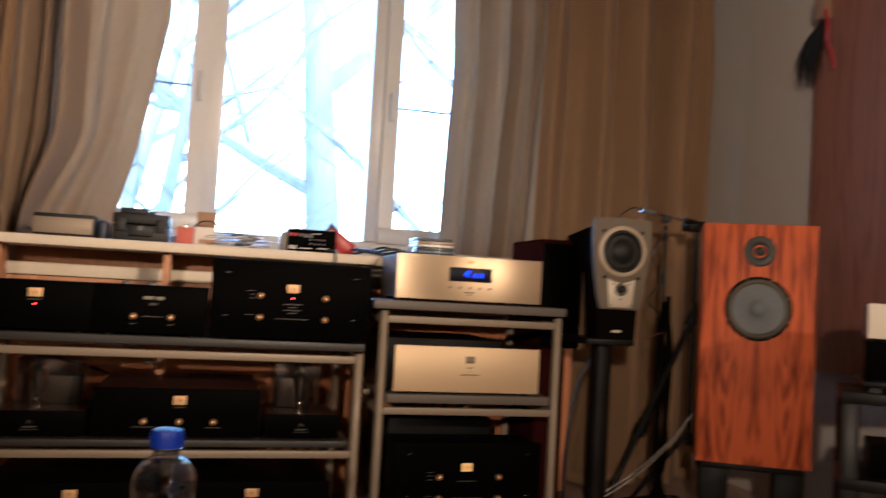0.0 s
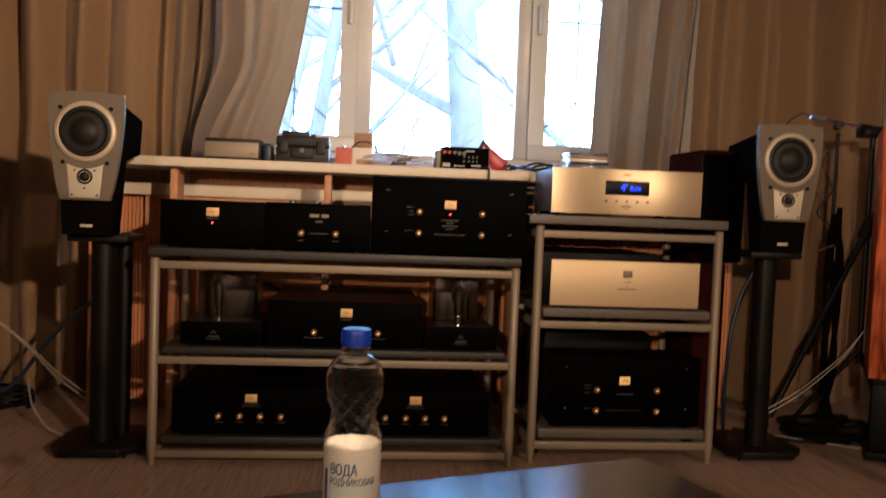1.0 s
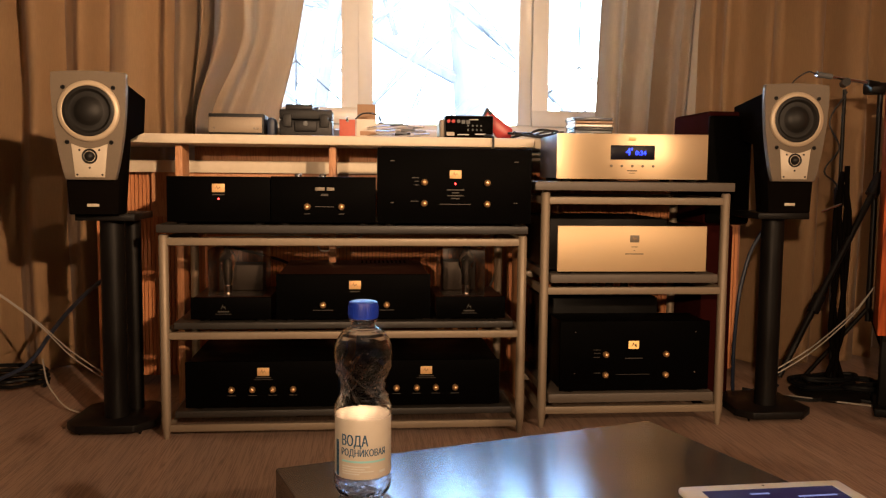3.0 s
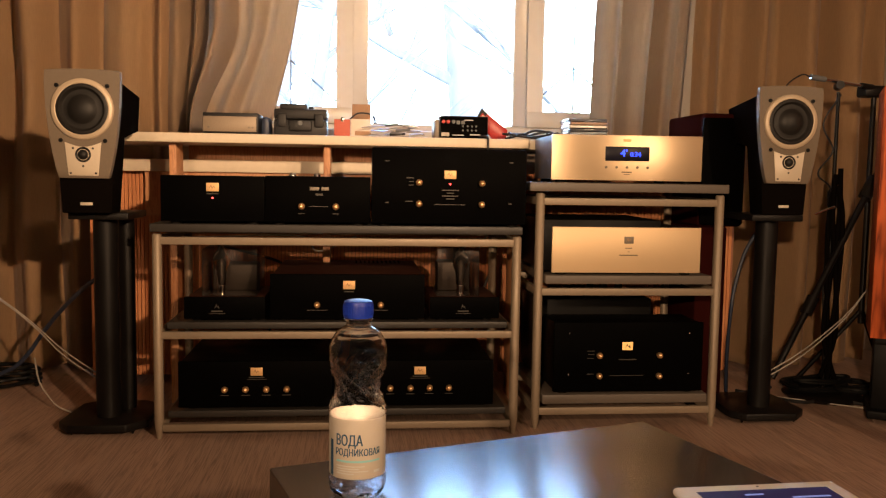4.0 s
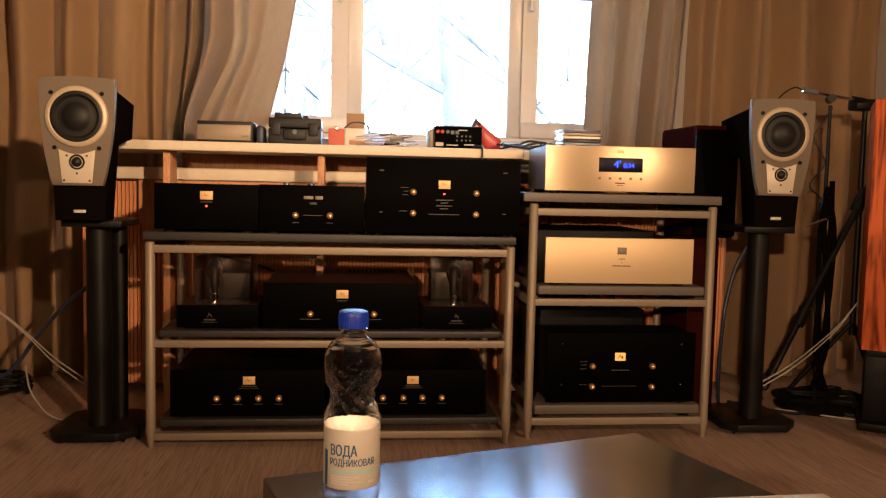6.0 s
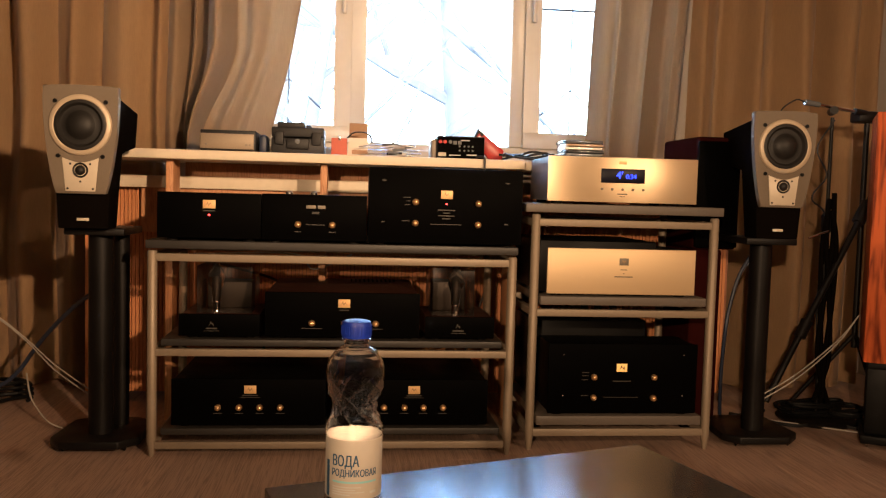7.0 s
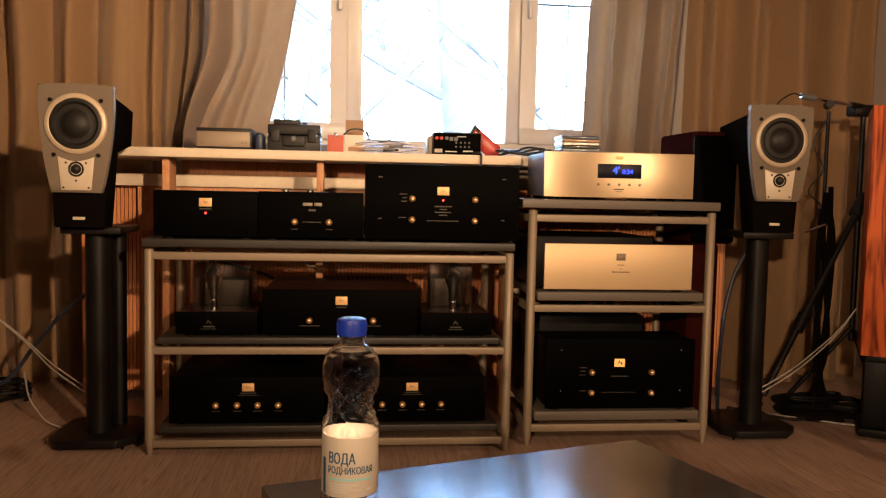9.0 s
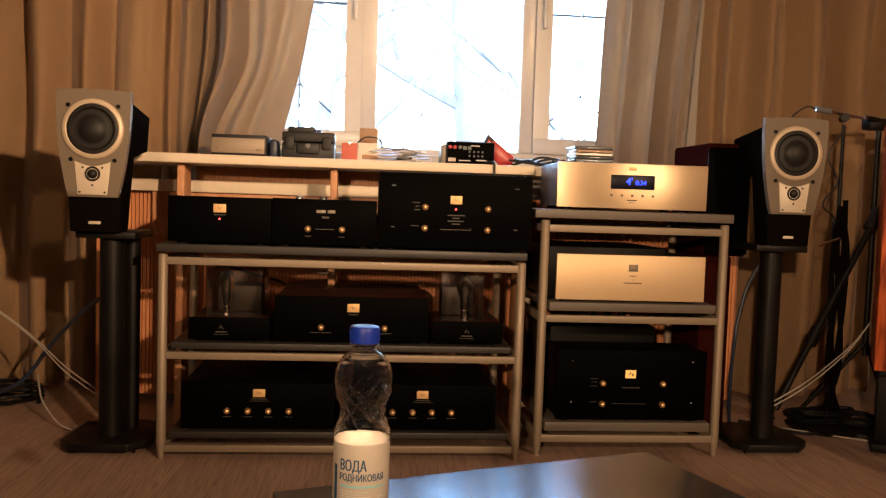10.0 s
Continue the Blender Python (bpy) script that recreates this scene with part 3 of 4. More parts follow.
# ---- hi-fi components ----


def knob(parent, x, z, y=0.0, r=0.0095, mat=gold):
    part("knob", lathe([(r * 0.9, 0), (r * 0.95, 0.003), (r, 0.006), (r * 0.97, 0.009), (r * 0.87, 0.0125), (r * 0.68, 0.0155), (r * 0.40, 0.0175), (r * 0.15, 0.0183), (0, 0.0184)], 20, Matrix.Translation((x, y, z)) @ FRONT), mat, parent)


def component(name, label, category, x0, x1, yf, yb, z0, z1, face=amp_black, case=amp_case, knobs=(), plates=(), led=None, prints=(), print_mat=dim_print, case_in=0.004, group="", knob_r=0.0095, case_top=0.003, turn=0.0):
    """A hi-fi box on four feet: case, front panel, knobs, name plates, pilot light and printed lines, in world x and z."""
    cx = (x0 + x1) / 2
    root = thing(name, (cx, yf, z0), label, category, group, turn)
    w, h, d, foot = (x1 - x0) / 2, z1 - z0, yb - yf, 0.008
    part("front_panel", box(-w, w, 0, 0.009, foot, h, 0.0018), face, root)
    part("case", box(-w + case_in, w - case_in, 0.009, d, foot + 0.002, h - case_top, 0.002), case, root)
    for sx in (-1, 1):
        for y in (0.035, d - 0.035):
            part("foot", lathe([(0, 0), (0.016, 0), (0.017, foot + 0.002), (0, foot + 0.002)], 14, Matrix.Translation((sx * (w - 0.035), y, 0))), rubber, root)
    for x, z in knobs:
        knob(root, x - cx, z - z0, 0, knob_r)
    for x, z, pw, ph, mat in plates:
        part("name_plate", box(x - cx - pw / 2, x - cx + pw / 2, -0.0015, 0.0005, z - z0 - ph / 2, z - z0 + ph / 2, 0.0004), mat, root)
        if ph > 0.02 and mat is not logo_lit:
            ex, ez, u = x - cx, z - z0, ph / 24
            part("emblem", flat_solid([(ex - 11 * u, ez - 7 * u), (ex - 4 * u, ez + 8 * u), (ex - 1 * u, ez - 1 * u), (ex + 4 * u, ez + 5 * u), (ex + 9 * u, ez - 6 * u), (ex + 4 * u, ez + 1 * u), (ex - 1 * u, ez - 5 * u), (ex - 5 * u, ez + 2 * u)], -0.0019, -0.0012, 0), plate_mark, root)
    if led:
        part("pilot_light", lathe([(0.0026, 0), (0.0022, 0.0018), (0, 0.0026)], 10, Matrix.Translation((led[0] - cx, 0, led[1] - z0)) @ FRONT), led_red, root, "glowing red pilot light")
    if prints:
        tagged(part("printed_lines", marks([(a - cx, b - cx, z - z0, t) for a, b, z, t in prints], 0.0), print_mat, root), kind="stuff")
    return root


component("power_supply", "plain black hi-fi power supply with a gold name plate", "power supply", -0.531, -0.252, 2.38, 2.72, 0.612, 0.745,
          plates=((-0.392, 0.7135, 0.034, 0.023, plate_gold),), led=(-0.392, 0.684), prints=((-0.408, -0.376, 0.6955, 0.003),))
pre = component("preamplifier", "black preamplifier with two gold knobs", "amplifier", -0.250, 0.038, 2.375, 2.70, 0.612, 0.747,
          knobs=((-0.151, 0.664), (-0.057, 0.664)), plates=((-0.116, 0.713, 0.026, 0.009, plate_grey), (-0.087, 0.713, 0.021, 0.009, plate_grey)), prints=((-0.113, -0.093, 0.697, 0.006), (-0.130, -0.078, 0.664, 0.002), (-0.160, -0.142, 0.644, 0.002), (-0.066, -0.048, 0.644, 0.002)))
for x in (-0.185, -0.115):
    part("valve_cap", lathe([(0.011, 0), (0.011, 0.008), (0.008, 0.012), (0, 0.013)], 14, Matrix.Translation((x + 0.106, 0.12, 0.131))), chrome, pre, "bright metal valve cap")
component("integrated_amplifier", "tall black integrated amplifier with four gold knobs", "amplifier", 0.042, 0.474, 2.36, 2.71, 0.612, 0.829,
          knobs=((0.172, 0.7345), (0.348, 0.734), (0.172, 0.676), (0.348, 0.675)), plates=((0.259, 0.757, 0.033, 0.023, plate_gold),), led=(0.259, 0.731),
          prints=((0.235, 0.284, 0.714, 0.003), (0.249, 0.270, 0.706, 0.003), (0.236, 0.282, 0.698, 0.003), (0.247, 0.271, 0.690, 0.003), (0.215, 0.303, 0.674, 0.002),
                  (0.137, 0.158, 0.747, 0.002), (0.145, 0.158, 0.737, 0.002), (0.142, 0.158, 0.727, 0.002), (0.134, 0.156, 0.682, 0.002), (0.078, 0.090, 0.793, 0.003), (0.424, 0.436, 0.793, 0.003), (0.078, 0.088, 0.678, 0.003), (0.424, 0.434, 0.678, 0.003)))
mid = component("phono_amplifier", "black amplifier with a slotted top and three gold knobs", "amplifier", -0.244, 0.198, 2.44, 2.87, 0.331, 0.468,
          knobs=((-0.111, 0.380), (-0.019, 0.380), (0.071, 0.380)), plates=((-0.020, 0.437, 0.034, 0.024, plate_gold),), prints=((-0.034, -0.006, 0.418, 0.003), (-0.140, -0.082, 0.364, 0.002), (0.050, 0.092, 0.364, 0.002)), case=copper_top)
for k in range(11):
    part("vent_slot", box(0.02 + k * 0.014, 0.026 + k * 0.014, 0.34, 0.42, 0.1340, 0.1352), amp_black, mid)
for x0, x1, logo_x, lead in ((-0.502, -0.068, -0.282, (-0.372, -0.313, -0.255, -0.197)), (-0.030, 0.405, 0.188, (0.101, 0.160, 0.216, 0.273))):
    component("power_amplifier", "wide black power amplifier with four gold knobs", "amplifier", x0, x1, 2.44, 2.83, 0.075, 0.216,
              knobs=[(x, 0.135) for x in lead], plates=((logo_x, 0.186, 0.034, 0.023, plate_gold),), prints=((logo_x - 0.022, logo_x + 0.022, 0.169, 0.003), (logo_x - 0.028, logo_x + 0.028, 0.163, 0.0015), *[(x - 0.012, x + 0.012, 0.117, 0.002) for x in lead]), group="power amplifiers on the bottom shelf")


def valve_block(x0, x1, cover, bulb_x, label):
    root = component("valve_amplifier", label, "amplifier", x0, x1, 2.44, 2.70, 0.331, 0.402, case=copper_top, prints=((bulb_x - 0.016, bulb_x + 0.016, 0.361, 0.004), (bulb_x - 0.022, bulb_x + 0.022, 0.354, 0.0015)), group="valve amplifiers on the middle shelf")
    cx = (x0 + x1) / 2
    c0, c1 = cover[0] - cx, cover[1] - cx
    part("transformer", box(c0 + 0.012, c1 - 0.012, 0.150, 0.235, 0.069, cover[2] - 0.331 - 0.055, 0.006), shelf_grey, root, "black transformer block")
    part("cover", box(c0, c1, 0.035, 0.25, 0.0695, cover[2] - 0.331, 0.0015), smoke_acrylic, root, "smoked clear hood over the valve")
    bx = bulb_x - cx
    # printed emblem above the name
    part("emblem", flat_solid([(bx - 0.008, 0.036), (bx - 0.002, 0.051), (bx + 0.001, 0.043), (bx + 0.004, 0.046), (bx + 0.007, 0.036), (bx + 0.003, 0.040), (bx - 0.002, 0.044)], -0.0006, 0.0004, 0), dim_print, root)
    v = part("valve", lathe([(0, 0.095), (0.012, 0.095), (0.0135, 0.10), (0.014, 0.13), (0.023, 0.155), (0.0245, 0.170), (0.020, 0.188), (0.0105, 0.200), (0.010, 0.212), (0.006, 0.219), (0, 0.221)], 22, Matrix.Translation((bx, 0.085, 0))), tube_glass, root, "clear glass valve with a metal base")
    v.visible_shadow = False
    part("base", lathe([(0.012, 0.068), (0.012, 0.086), (0.011, 0.096), (0, 0.096)], 18, Matrix.Translation((bx, 0.085, 0))), chrome, v)
    part("electrode", lathe([(0.006, 0.097), (0.009, 0.12), (0.009, 0.165), (0.004, 0.172), (0, 0.172)], 10, Matrix.Translation((bx, 0.085, 0))), cone_black, v)


valve_block(-0.484, -0.258, (-0.440, -0.285, 0.535), -0.392, "low black valve amplifier with one tall glass valve")
valve_block(0.214, 0.418, (0.236, 0.362, 0.545), 0.312, "small black valve amplifier before a dark cover")

cd = component("disc_player", "champagne silver disc player with a blue display", "disc player", 0.567, 1.016, 2.45, 2.79, 0.740, 0.881, face=brushed, case=amp_grey_case,
               plates=((0.790, 0.866, 0.022, 0.009, plate_gold),), prints=((0.776, 0.806, 0.773, 0.003), (0.782, 0.800, 0.766, 0.0015)), print_mat=dark_print, case_top=0.001, turn=-3.0)
part("display", box(-0.0655, 0.0655, -0.002, 0.002, 0.0655, 0.1075, 0.0008), display_dark, cd, "dark display window")
for words, size, x, z in (("4'", 0.030, -0.010, 0.0875), ("0:34", 0.019, 0.024, 0.0845)):
    digits = writing(words, size, 0.0002)
    bmesh.ops.transform(digits, matrix=Matrix.Translation((x, -0.0025, z)), verts=digits.verts)
    part("digits", digits, display_blue, cd, "glowing blue digits")
for k in range(5):
    part("button", lathe([(0.004, 0), (0.0038, 0.003), (0.003, 0.004), (0, 0.004)], 12, Matrix.Translation((-0.062 + k * 0.031, 0, 0.047)) @ FRONT), plate_grey, cd)

sa = component("silver_amplifier", "champagne silver amplifier front on a black case", "amplifier", 0.574, 1.028, 2.452, 2.86, 0.466, 0.610, face=satin_silver,
               plates=((0.806, 0.572, 0.028, 0.021, plate_grey),), prints=((0.796, 0.816, 0.548, 0.002), (0.804, 0.808, 0.537, 0.002), (0.778, 0.834, 0.527, 0.0026)), print_mat=dark_print, case_in=0.012)
part("rear_case", box(-0.247, 0.115, 0.035, 0.395, 0.010, 0.164, 0.003), amp_case, sa)

wa = component("lit_amplifier", "black amplifier with a lit amber name plate", "amplifier", 0.588, 1.048, 2.452, 2.62, 0.106, 0.325,
               knobs=((0.727, 0.225), (0.912, 0.225), (0.727, 0.163), (0.912, 0.162)), plates=((0.813, 0.253, 0.032, 0.024, logo_lit),),
               prints=((0.787, 0.842, 0.212, 0.003), (0.760, 0.865, 0.163, 0.0015), (0.690, 0.712, 0.238, 0.002), (0.692, 0.712, 0.228, 0.002), (0.690, 0.710, 0.216, 0.002), (0.690, 0.712, 0.168, 0.002)))
part("emblem", flat_solid([(-0.014, 0.139), (-0.006, 0.155), (-0.003, 0.145), (0.002, 0.152), (0.004, 0.140), (-0.001, 0.143), (-0.006, 0.149)], -0.0022, -0.0014, 0), dark_print, wa)
for x in (0.634, 1.004):
    for z in (0.292, 0.168):
        part("screw", lathe([(0.0025, 0), (0.002, 0.001), (0, 0.0012)], 8, Matrix.Translation((x - 0.818, 0, z - 0.106)) @ FRONT), chrome, wa)
part("chassis", box(-0.245, 0.135, 0.20, 0.44, 0.012, 0.262, 0.004), amp_case, wa)
for k, x in enumerate((-0.06, -0.015, 0.035)):
    v = part("valve", lathe([(0, 0.262), (0.014, 0.262), (0.015, 0.285), (0.012, 0.305), (0.004, 0.312), (0, 0.313)], 16, Matrix.Translation((x, 0.24, 0))), tube_glass, wa, "small glass valve")
    v.visible_shadow = False

# ---- bookshelf speakers on stands ----


def plate_outline(top, waist, bottom, h):
    """Front plate that narrows downward with curved sides, as (x, z)."""
    pts = []
    for k in range(13):
        t = k / 12
        half = top * (1 - t) + bottom * t + (waist - (top + bottom) / 2) * 4 * t * (1 - t)
        pts.append((half, h * (1 - t)))
    top_arc = [(-top + 2 * top * k / 8, h + 0.004 * math.sin(math.pi * k / 8)) for k in range(1, 8)]
    return [(-x, z) for x, z in pts[::-1]] + top_arc + pts


def disc(profile, x, z, y=0.0, seg=40):
    return lathe(profile, seg, Matrix.Translation((x, y, z)) @ FRONT)


def bookshelf_speaker(at, turn, label):
    s = thing("bookshelf_speaker", at, label, "loudspeaker", "pair of bookshelf loudspeakers", turn)
    side = [(0.0, 0.0), (0.0, 0.368), (0.255, 0.340), (0.262, 0.236), (0.11, 0.215), (0.09, 0.0)]  # (y, z): deep above, cut back below
    bm = bmesh.new()
    half = lambda z: 0.066 + 0.020 * max(0.0, z - 0.10) / 0.272
    loops = [[bm.verts.new((s_ * half(z), y, z)) for y, z in side] for s_ in (-1, 1)]
    bm.faces.new(loops[0])
    bm.faces.new(loops[1][::-1])
    for k in range(6):
        bm.faces.new((loops[0][k], loops[0][(k + 1) % 6], loops[1][(k + 1) % 6], loops[1][k]))
    bmesh.ops.bevel(bm, geom=bm.edges[:], offset=0.004, segments=2, profile=0.5, affect="EDGES")
    part("cabinet", bm, cabinet_black, s, "black lacquered cabinet")
    outline = [(x, z + 0.096) for x, z in plate_outline(0.099, 0.092, 0.066, 0.290)]
    part("front_plate", flat_solid(outline, -0.020, 0.001, 0.003), speaker_grey, s, "grey metal front plate with curved sides")
    wz = 0.282
    part("woofer_ring", disc([(0.068, 0.0), (0.068, 0.006), (0.071, 0.008), (0.079, 0.007), (0.082, 0.004), (0.0825, 0.0)], 0, wz, -0.020), speaker_ring, s, "pale metal ring")
    part("woofer", disc([(0.0685, 0.0065), (0.066, 0.008), (0.060, 0.0085), (0.056, 0.004), (0.053, 0.0010), (0.040, 0.0004), (0.038, 0.0015), (0.032, 0.0075), (0.022, 0.0125), (0.010, 0.0150), (0, 0.0155)], 0, wz, -0.020), cone_black, s, "black cone with a large dome")
    arc = [(0.048 - 0.096 * k / 8, 0.102 - 0.004 - 0.013 * math.sin(math.pi * k / 8)) for k in range(9)]
    part("tweeter_plate", flat_solid([(x, z + 0.096) for x, z in [(-0.039, 0.007), (0.039, 0.007)] + arc], -0.023, -0.0195, 0.0012), speaker_plate, s, "pale metal tweeter plate")
    part("tweeter", disc([(0.021, 0), (0.020, 0.003), (0.018, 0.002), (0.014, -0.001), (0.0135, 0.002), (0.011, 0.007), (0.006, 0.010), (0, 0.011)], 0, 0.160, -0.023, 28), cone_black, s, "black dome tweeter")
    for x, z in ((-0.026, 0.177), (0.026, 0.177), (0, 0.129), (-0.033, 0.110), (0.033, 0.110)):
        part("screw", disc([(0.0032, 0), (0.003, 0.0014), (0, 0.0016)], x, z, -0.023, 8), dim_print, s)
    for x, z in ((-0.066, 0.345), (0.066, 0.345), (-0.058, 0.198), (0.058, 0.198)):
        part("grille_socket", disc([(0.0058, 0), (0.0058, 0.003), (0.004, 0.0032), (0.0035, 0.001), (0, 0.001)], x, z, -0.020, 12), rubber, s)
    part("badge", box(-0.016, 0.016, -0.003, 0.001, 0.022, 0.030, 0.0006), speaker_plate, s, "small pale badge")
    return s


def speaker_stand(at, turn, height, label):
    s = thing("speaker_stand", at, label, "speaker stand", "pair of loudspeaker stands", turn)
    out = [(-0.125, -0.09), (-0.085, -0.140), (0.075, -0.140), (0.125, -0.085), (0.115, 0.10), (0.07, 0.135), (-0.075, 0.135), (-0.115, 0.10)]
    part("base_plate", prism(out, 0.012, 0.036, 0.005), stand_black, s)
    part("pillar", lathe([(0, 0.036), (0.034, 0.036), (0.034, height - 0.02), (0, height - 0.02)], 26, Matrix.Translation((0.0, -0.035, 0))), stand_black, s)
    part("pillar", lathe([(0, 0.036), (0.024, 0.036), (0.024, height - 0.02), (0, height - 0.02)], 20, Matrix.Translation((0.034, 0.055, 0))), stand_black, s)
    part("top_plate", box(-0.082, 0.082, -0.105, 0.105, height - 0.02, height, 0.003), stand_black, s)
    for x, y in ((-0.085, -0.105), (0.085, -0.105), (-0.085, 0.105), (0.085, 0.105)):
        part("spike", lathe([(0, 0), (0.002, 0), (0.008, 0.013), (0, 0.013)], 10, Matrix.Translation((x, y, 0))), stand_black, s)
    return s


speaker_stand((-0.722, 2.575, 0), 0, 0.636, "black twin-pillar speaker stand on the floor")
bookshelf_speaker((-0.738, 2.425, 0.636), 0, "bookshelf loudspeaker with grey front and tweeter below, on a stand")
speaker_stand((1.288, 2.60, 0), 0, 0.650, "black twin-pillar speaker stand beside the tall rack")
bookshelf_speaker((1.303, 2.495, 0.650), -2, "bookshelf loudspeaker with grey front, on the stand near the cherry loudspeaker")

# glossy cherry floor speaker
fs = thing("floor_speaker", (1.198, 2.705, 0), "glossy dark cherry floorstanding loudspeaker with a black front", "loudspeaker")
part("head", box(-0.076, 0.076, 0.004, 0.31, 0.60, 0.972, 0.012, seg=3), cherry_gloss, fs, "glossy cherry upper cabinet")
part("column", box(-0.076, 0.030, 0.008, 0.31, 0.03, 0.5995, 0.010), cherry_gloss, fs, "glossy cherry lower cabinet")
part("front_grille", box(-0.073, 0.073, -0.002, 0.006, 0.605, 0.957, 0.008), amp_black, fs, "black cloth front")
part("plinth", box(-0.095, 0.050, -0.02, 0.32, 0.0, 0.03, 0.006), cabinet_black, fs)

# rosewood speaker on its stand
ws = thing("wood_speaker", (1.746, 2.384, 0.271), "wide rosewood loudspeaker with a grey cone, on a black stand", "loudspeaker", turn=-29.6)
WW, WH = 0.175, 0.777
part("cabinet", box(-WW, WW, 0.02, 0.27, 0, WH, 0.002), rosewood, ws)
part("baffle", box(-WW, WW, 0, 0.019, 0, WH, 0.003), rosewood, ws, "bookmatched rosewood front board")
part("woofer_frame", disc([(0.104, 0), (0.104, 0.003), (0.101, 0.005), (0.097, 0.004), (0.095, 0.001)], 0, 0.502, 0), rubber, ws, "black metal rim")
part("surround", disc([(0.097, 0.002), (0.094, 0.007), (0.088, 0.009), (0.082, 0.007), (0.079, 0.003)], 0, 0.502, 0), surround_olive, ws, "olive rubber roll surround")
part("cone", disc([(0.081, 0.0045), (0.030, 0.0010), (0.028, 0.0022), (0.020, 0.008), (0.010, 0.0110), (0, 0.0115)], 0, 0.502, -0.0004), cone_grey, ws, "grey paper cone with a dust cap")
for k in range(8):
    a = math.pi * (k + 0.5) / 4
    part("screw", disc([(0.003, 0), (0.0026, 0.0012), (0, 0.0014)], 0.0995 * math.cos(a), 0.502 + 0.0995 * math.sin(a), -0.0042, 8), plate_grey, ws)
part("tweeter", disc([(0.050, 0), (0.050, 0.003), (0.047, 0.004), (0.026, 0.003), (0.018, -0.002), (0.012, 0.004), (0.006, 0.006), (0, 0.0065)], 0, 0.688, 0), tweeter_grey, ws, "round black tweeter")
wst = thing("speaker_stand", (1.746, 2.384, 0), "low black stand under the rosewood loudspeaker", "speaker stand", turn=-29.6)
part("base_plate", box(-0.17, 0.17, 0.0, 0.27, 0.014, 0.04, 0.004), rubber, wst)
part("top_plate", box(-0.16, 0.16, 0.02, 0.25, 0.249, 0.271, 0.004), rubber, wst)
for x in (-0.115, 0.115):
    part("pillar", box(x - 0.045, x + 0.045, 0.03, 0.12, 0.04, 0.249, 0.004), rubber, wst)
for x in (-0.15, 0.15):
    for y in (0.02, 0.25):
        part("spike", lathe([(0, 0), (0.002, 0), (0.009, 0.015), (0, 0.015)], 10, Matrix.Translation((x, y, 0))), chrome, wst)

# wooden panel on the side wall with a hanging tassel
pn = thing("wall_panel", (XE, 1.9, 0.553), "large plain brown wooden panel on the wall", "wall panel")
part("board", box(-0.035, -0.001, -1.5, 0.91, 0, 2.0, 0.003), panel_wood, pn)
ta = thing("tassel", (XE - 0.05, 2.75, 1.90), "black hanging tassel with a red ribbon on the panel corner", "ornament")
bm = bmesh.new()
rnd = random.Random(4)
for i in range(90):
    a, q = rnd.uniform(0, 6.28), rnd.uniform(0.2, 1)
    e = Vector((0.045 * q * math.cos(a), 0.05 * q * math.sin(a) + 0.06, -0.17 - 0.09 * rnd.random()))
    tube([(0, 0, 0), e * 0.5 + Vector((e.x * 0.4, e.y * 0.4, 0)), e], 0.004, 4, bm, 3, taper=0.001)
part("tuft", bm, cable_black, ta)
part("ribbon", tube([(-0.03, -0.05, 0.02), (-0.035, -0.07, -0.05), (-0.03, -0.06, -0.10), (-0.03, -0.09, -0.16), (-0.03, -0.10, -0.22)], 0.007, 6), red_paint, ta, "thin red ribbon")
part("clip", box(-0.02, 0.04, -0.03, 0.03, 0.0, 0.09, 0.008), brown_card, ta)

# black rack at the side wall
br = thing("side_rack", (1.778, 1.727, 0), "black metal side rack with shelves", "hi-fi rack", turn=-38)
for x in (-0.178, 0.178):
    for y in (0.024, 0.30):
        part("post", box(x - 0.022, x + 0.022, y - 0.022, y + 0.022, 0, 0.545, 0.003), stand_black, br)
for z in (0.545, 0.325, 0.06):
    part("shelf", box(-0.202, 0.202, 0.0, 0.325, z, z + 0.030, 0.003), stand_black, br)
for x in (-0.12, 0.12):
    part("spacer", box(x - 0.015, x + 0.015, 0.03, 0.06, 0.575, 0.590), stand_black, br)
part("top_shelf", box(-0.150, 0.202, 0.01, 0.325, 0.590, 0.604, 0.002), stand_black, br)
component("black_component", "plain black hi-fi box on the side rack", "amplifier", 1.620, 1.940, 1.715, 1.98, 0.604, 0.707, turn=-38)
component("pale_component", "pale metal hi-fi box on top of a black one", "amplifier", 1.627, 1.943, 1.715, 1.97, 0.707, 0.804, face=tablet_white, case=amp_grey_case, turn=-38)
component("black_component", "black hi-fi box on the lower rack shelf", "amplifier", 1.645, 1.925, 1.725, 1.98, 0.355, 0.440, turn=-38)

# ---- things on the desk ----
DZ = 0.876
rc = thing("receiver", (-0.418, 2.88, DZ), "small silver-fronted receiver under the curtain hem", "receiver")
part("front_panel", box(-0.086, 0.086, 0, 0.006, 0.012, 0.062, 0.001), rack_metal, rc)
part("case", box(-0.088, 0.092, 0.006, 0.20, 0.006, 0.074, 0.003), plastic_black, rc)
for x in (-0.068, 0.062, 0.074):
    part("button", disc([(0.004, 0), (0.0035, 0.003), (0, 0.003)], x, 0.026, 0, 10), plate_grey, rc)
for x in (-0.07, 0.07):
    for y in (0.02, 0.18):
        part("foot", lathe([(0, 0), (0.010, 0), (0.010, 0.0065), (0, 0.0065)], 12, Matrix.Translation((x, y, 0))), rubber, rc)

tagged(part("blue_pouch", box(-0.320, -0.292, 2.92, 3.02, DZ, DZ + 0.066, 0.012), cable_blue), "dark blue cloth pouch standing on the desk", "pouch")

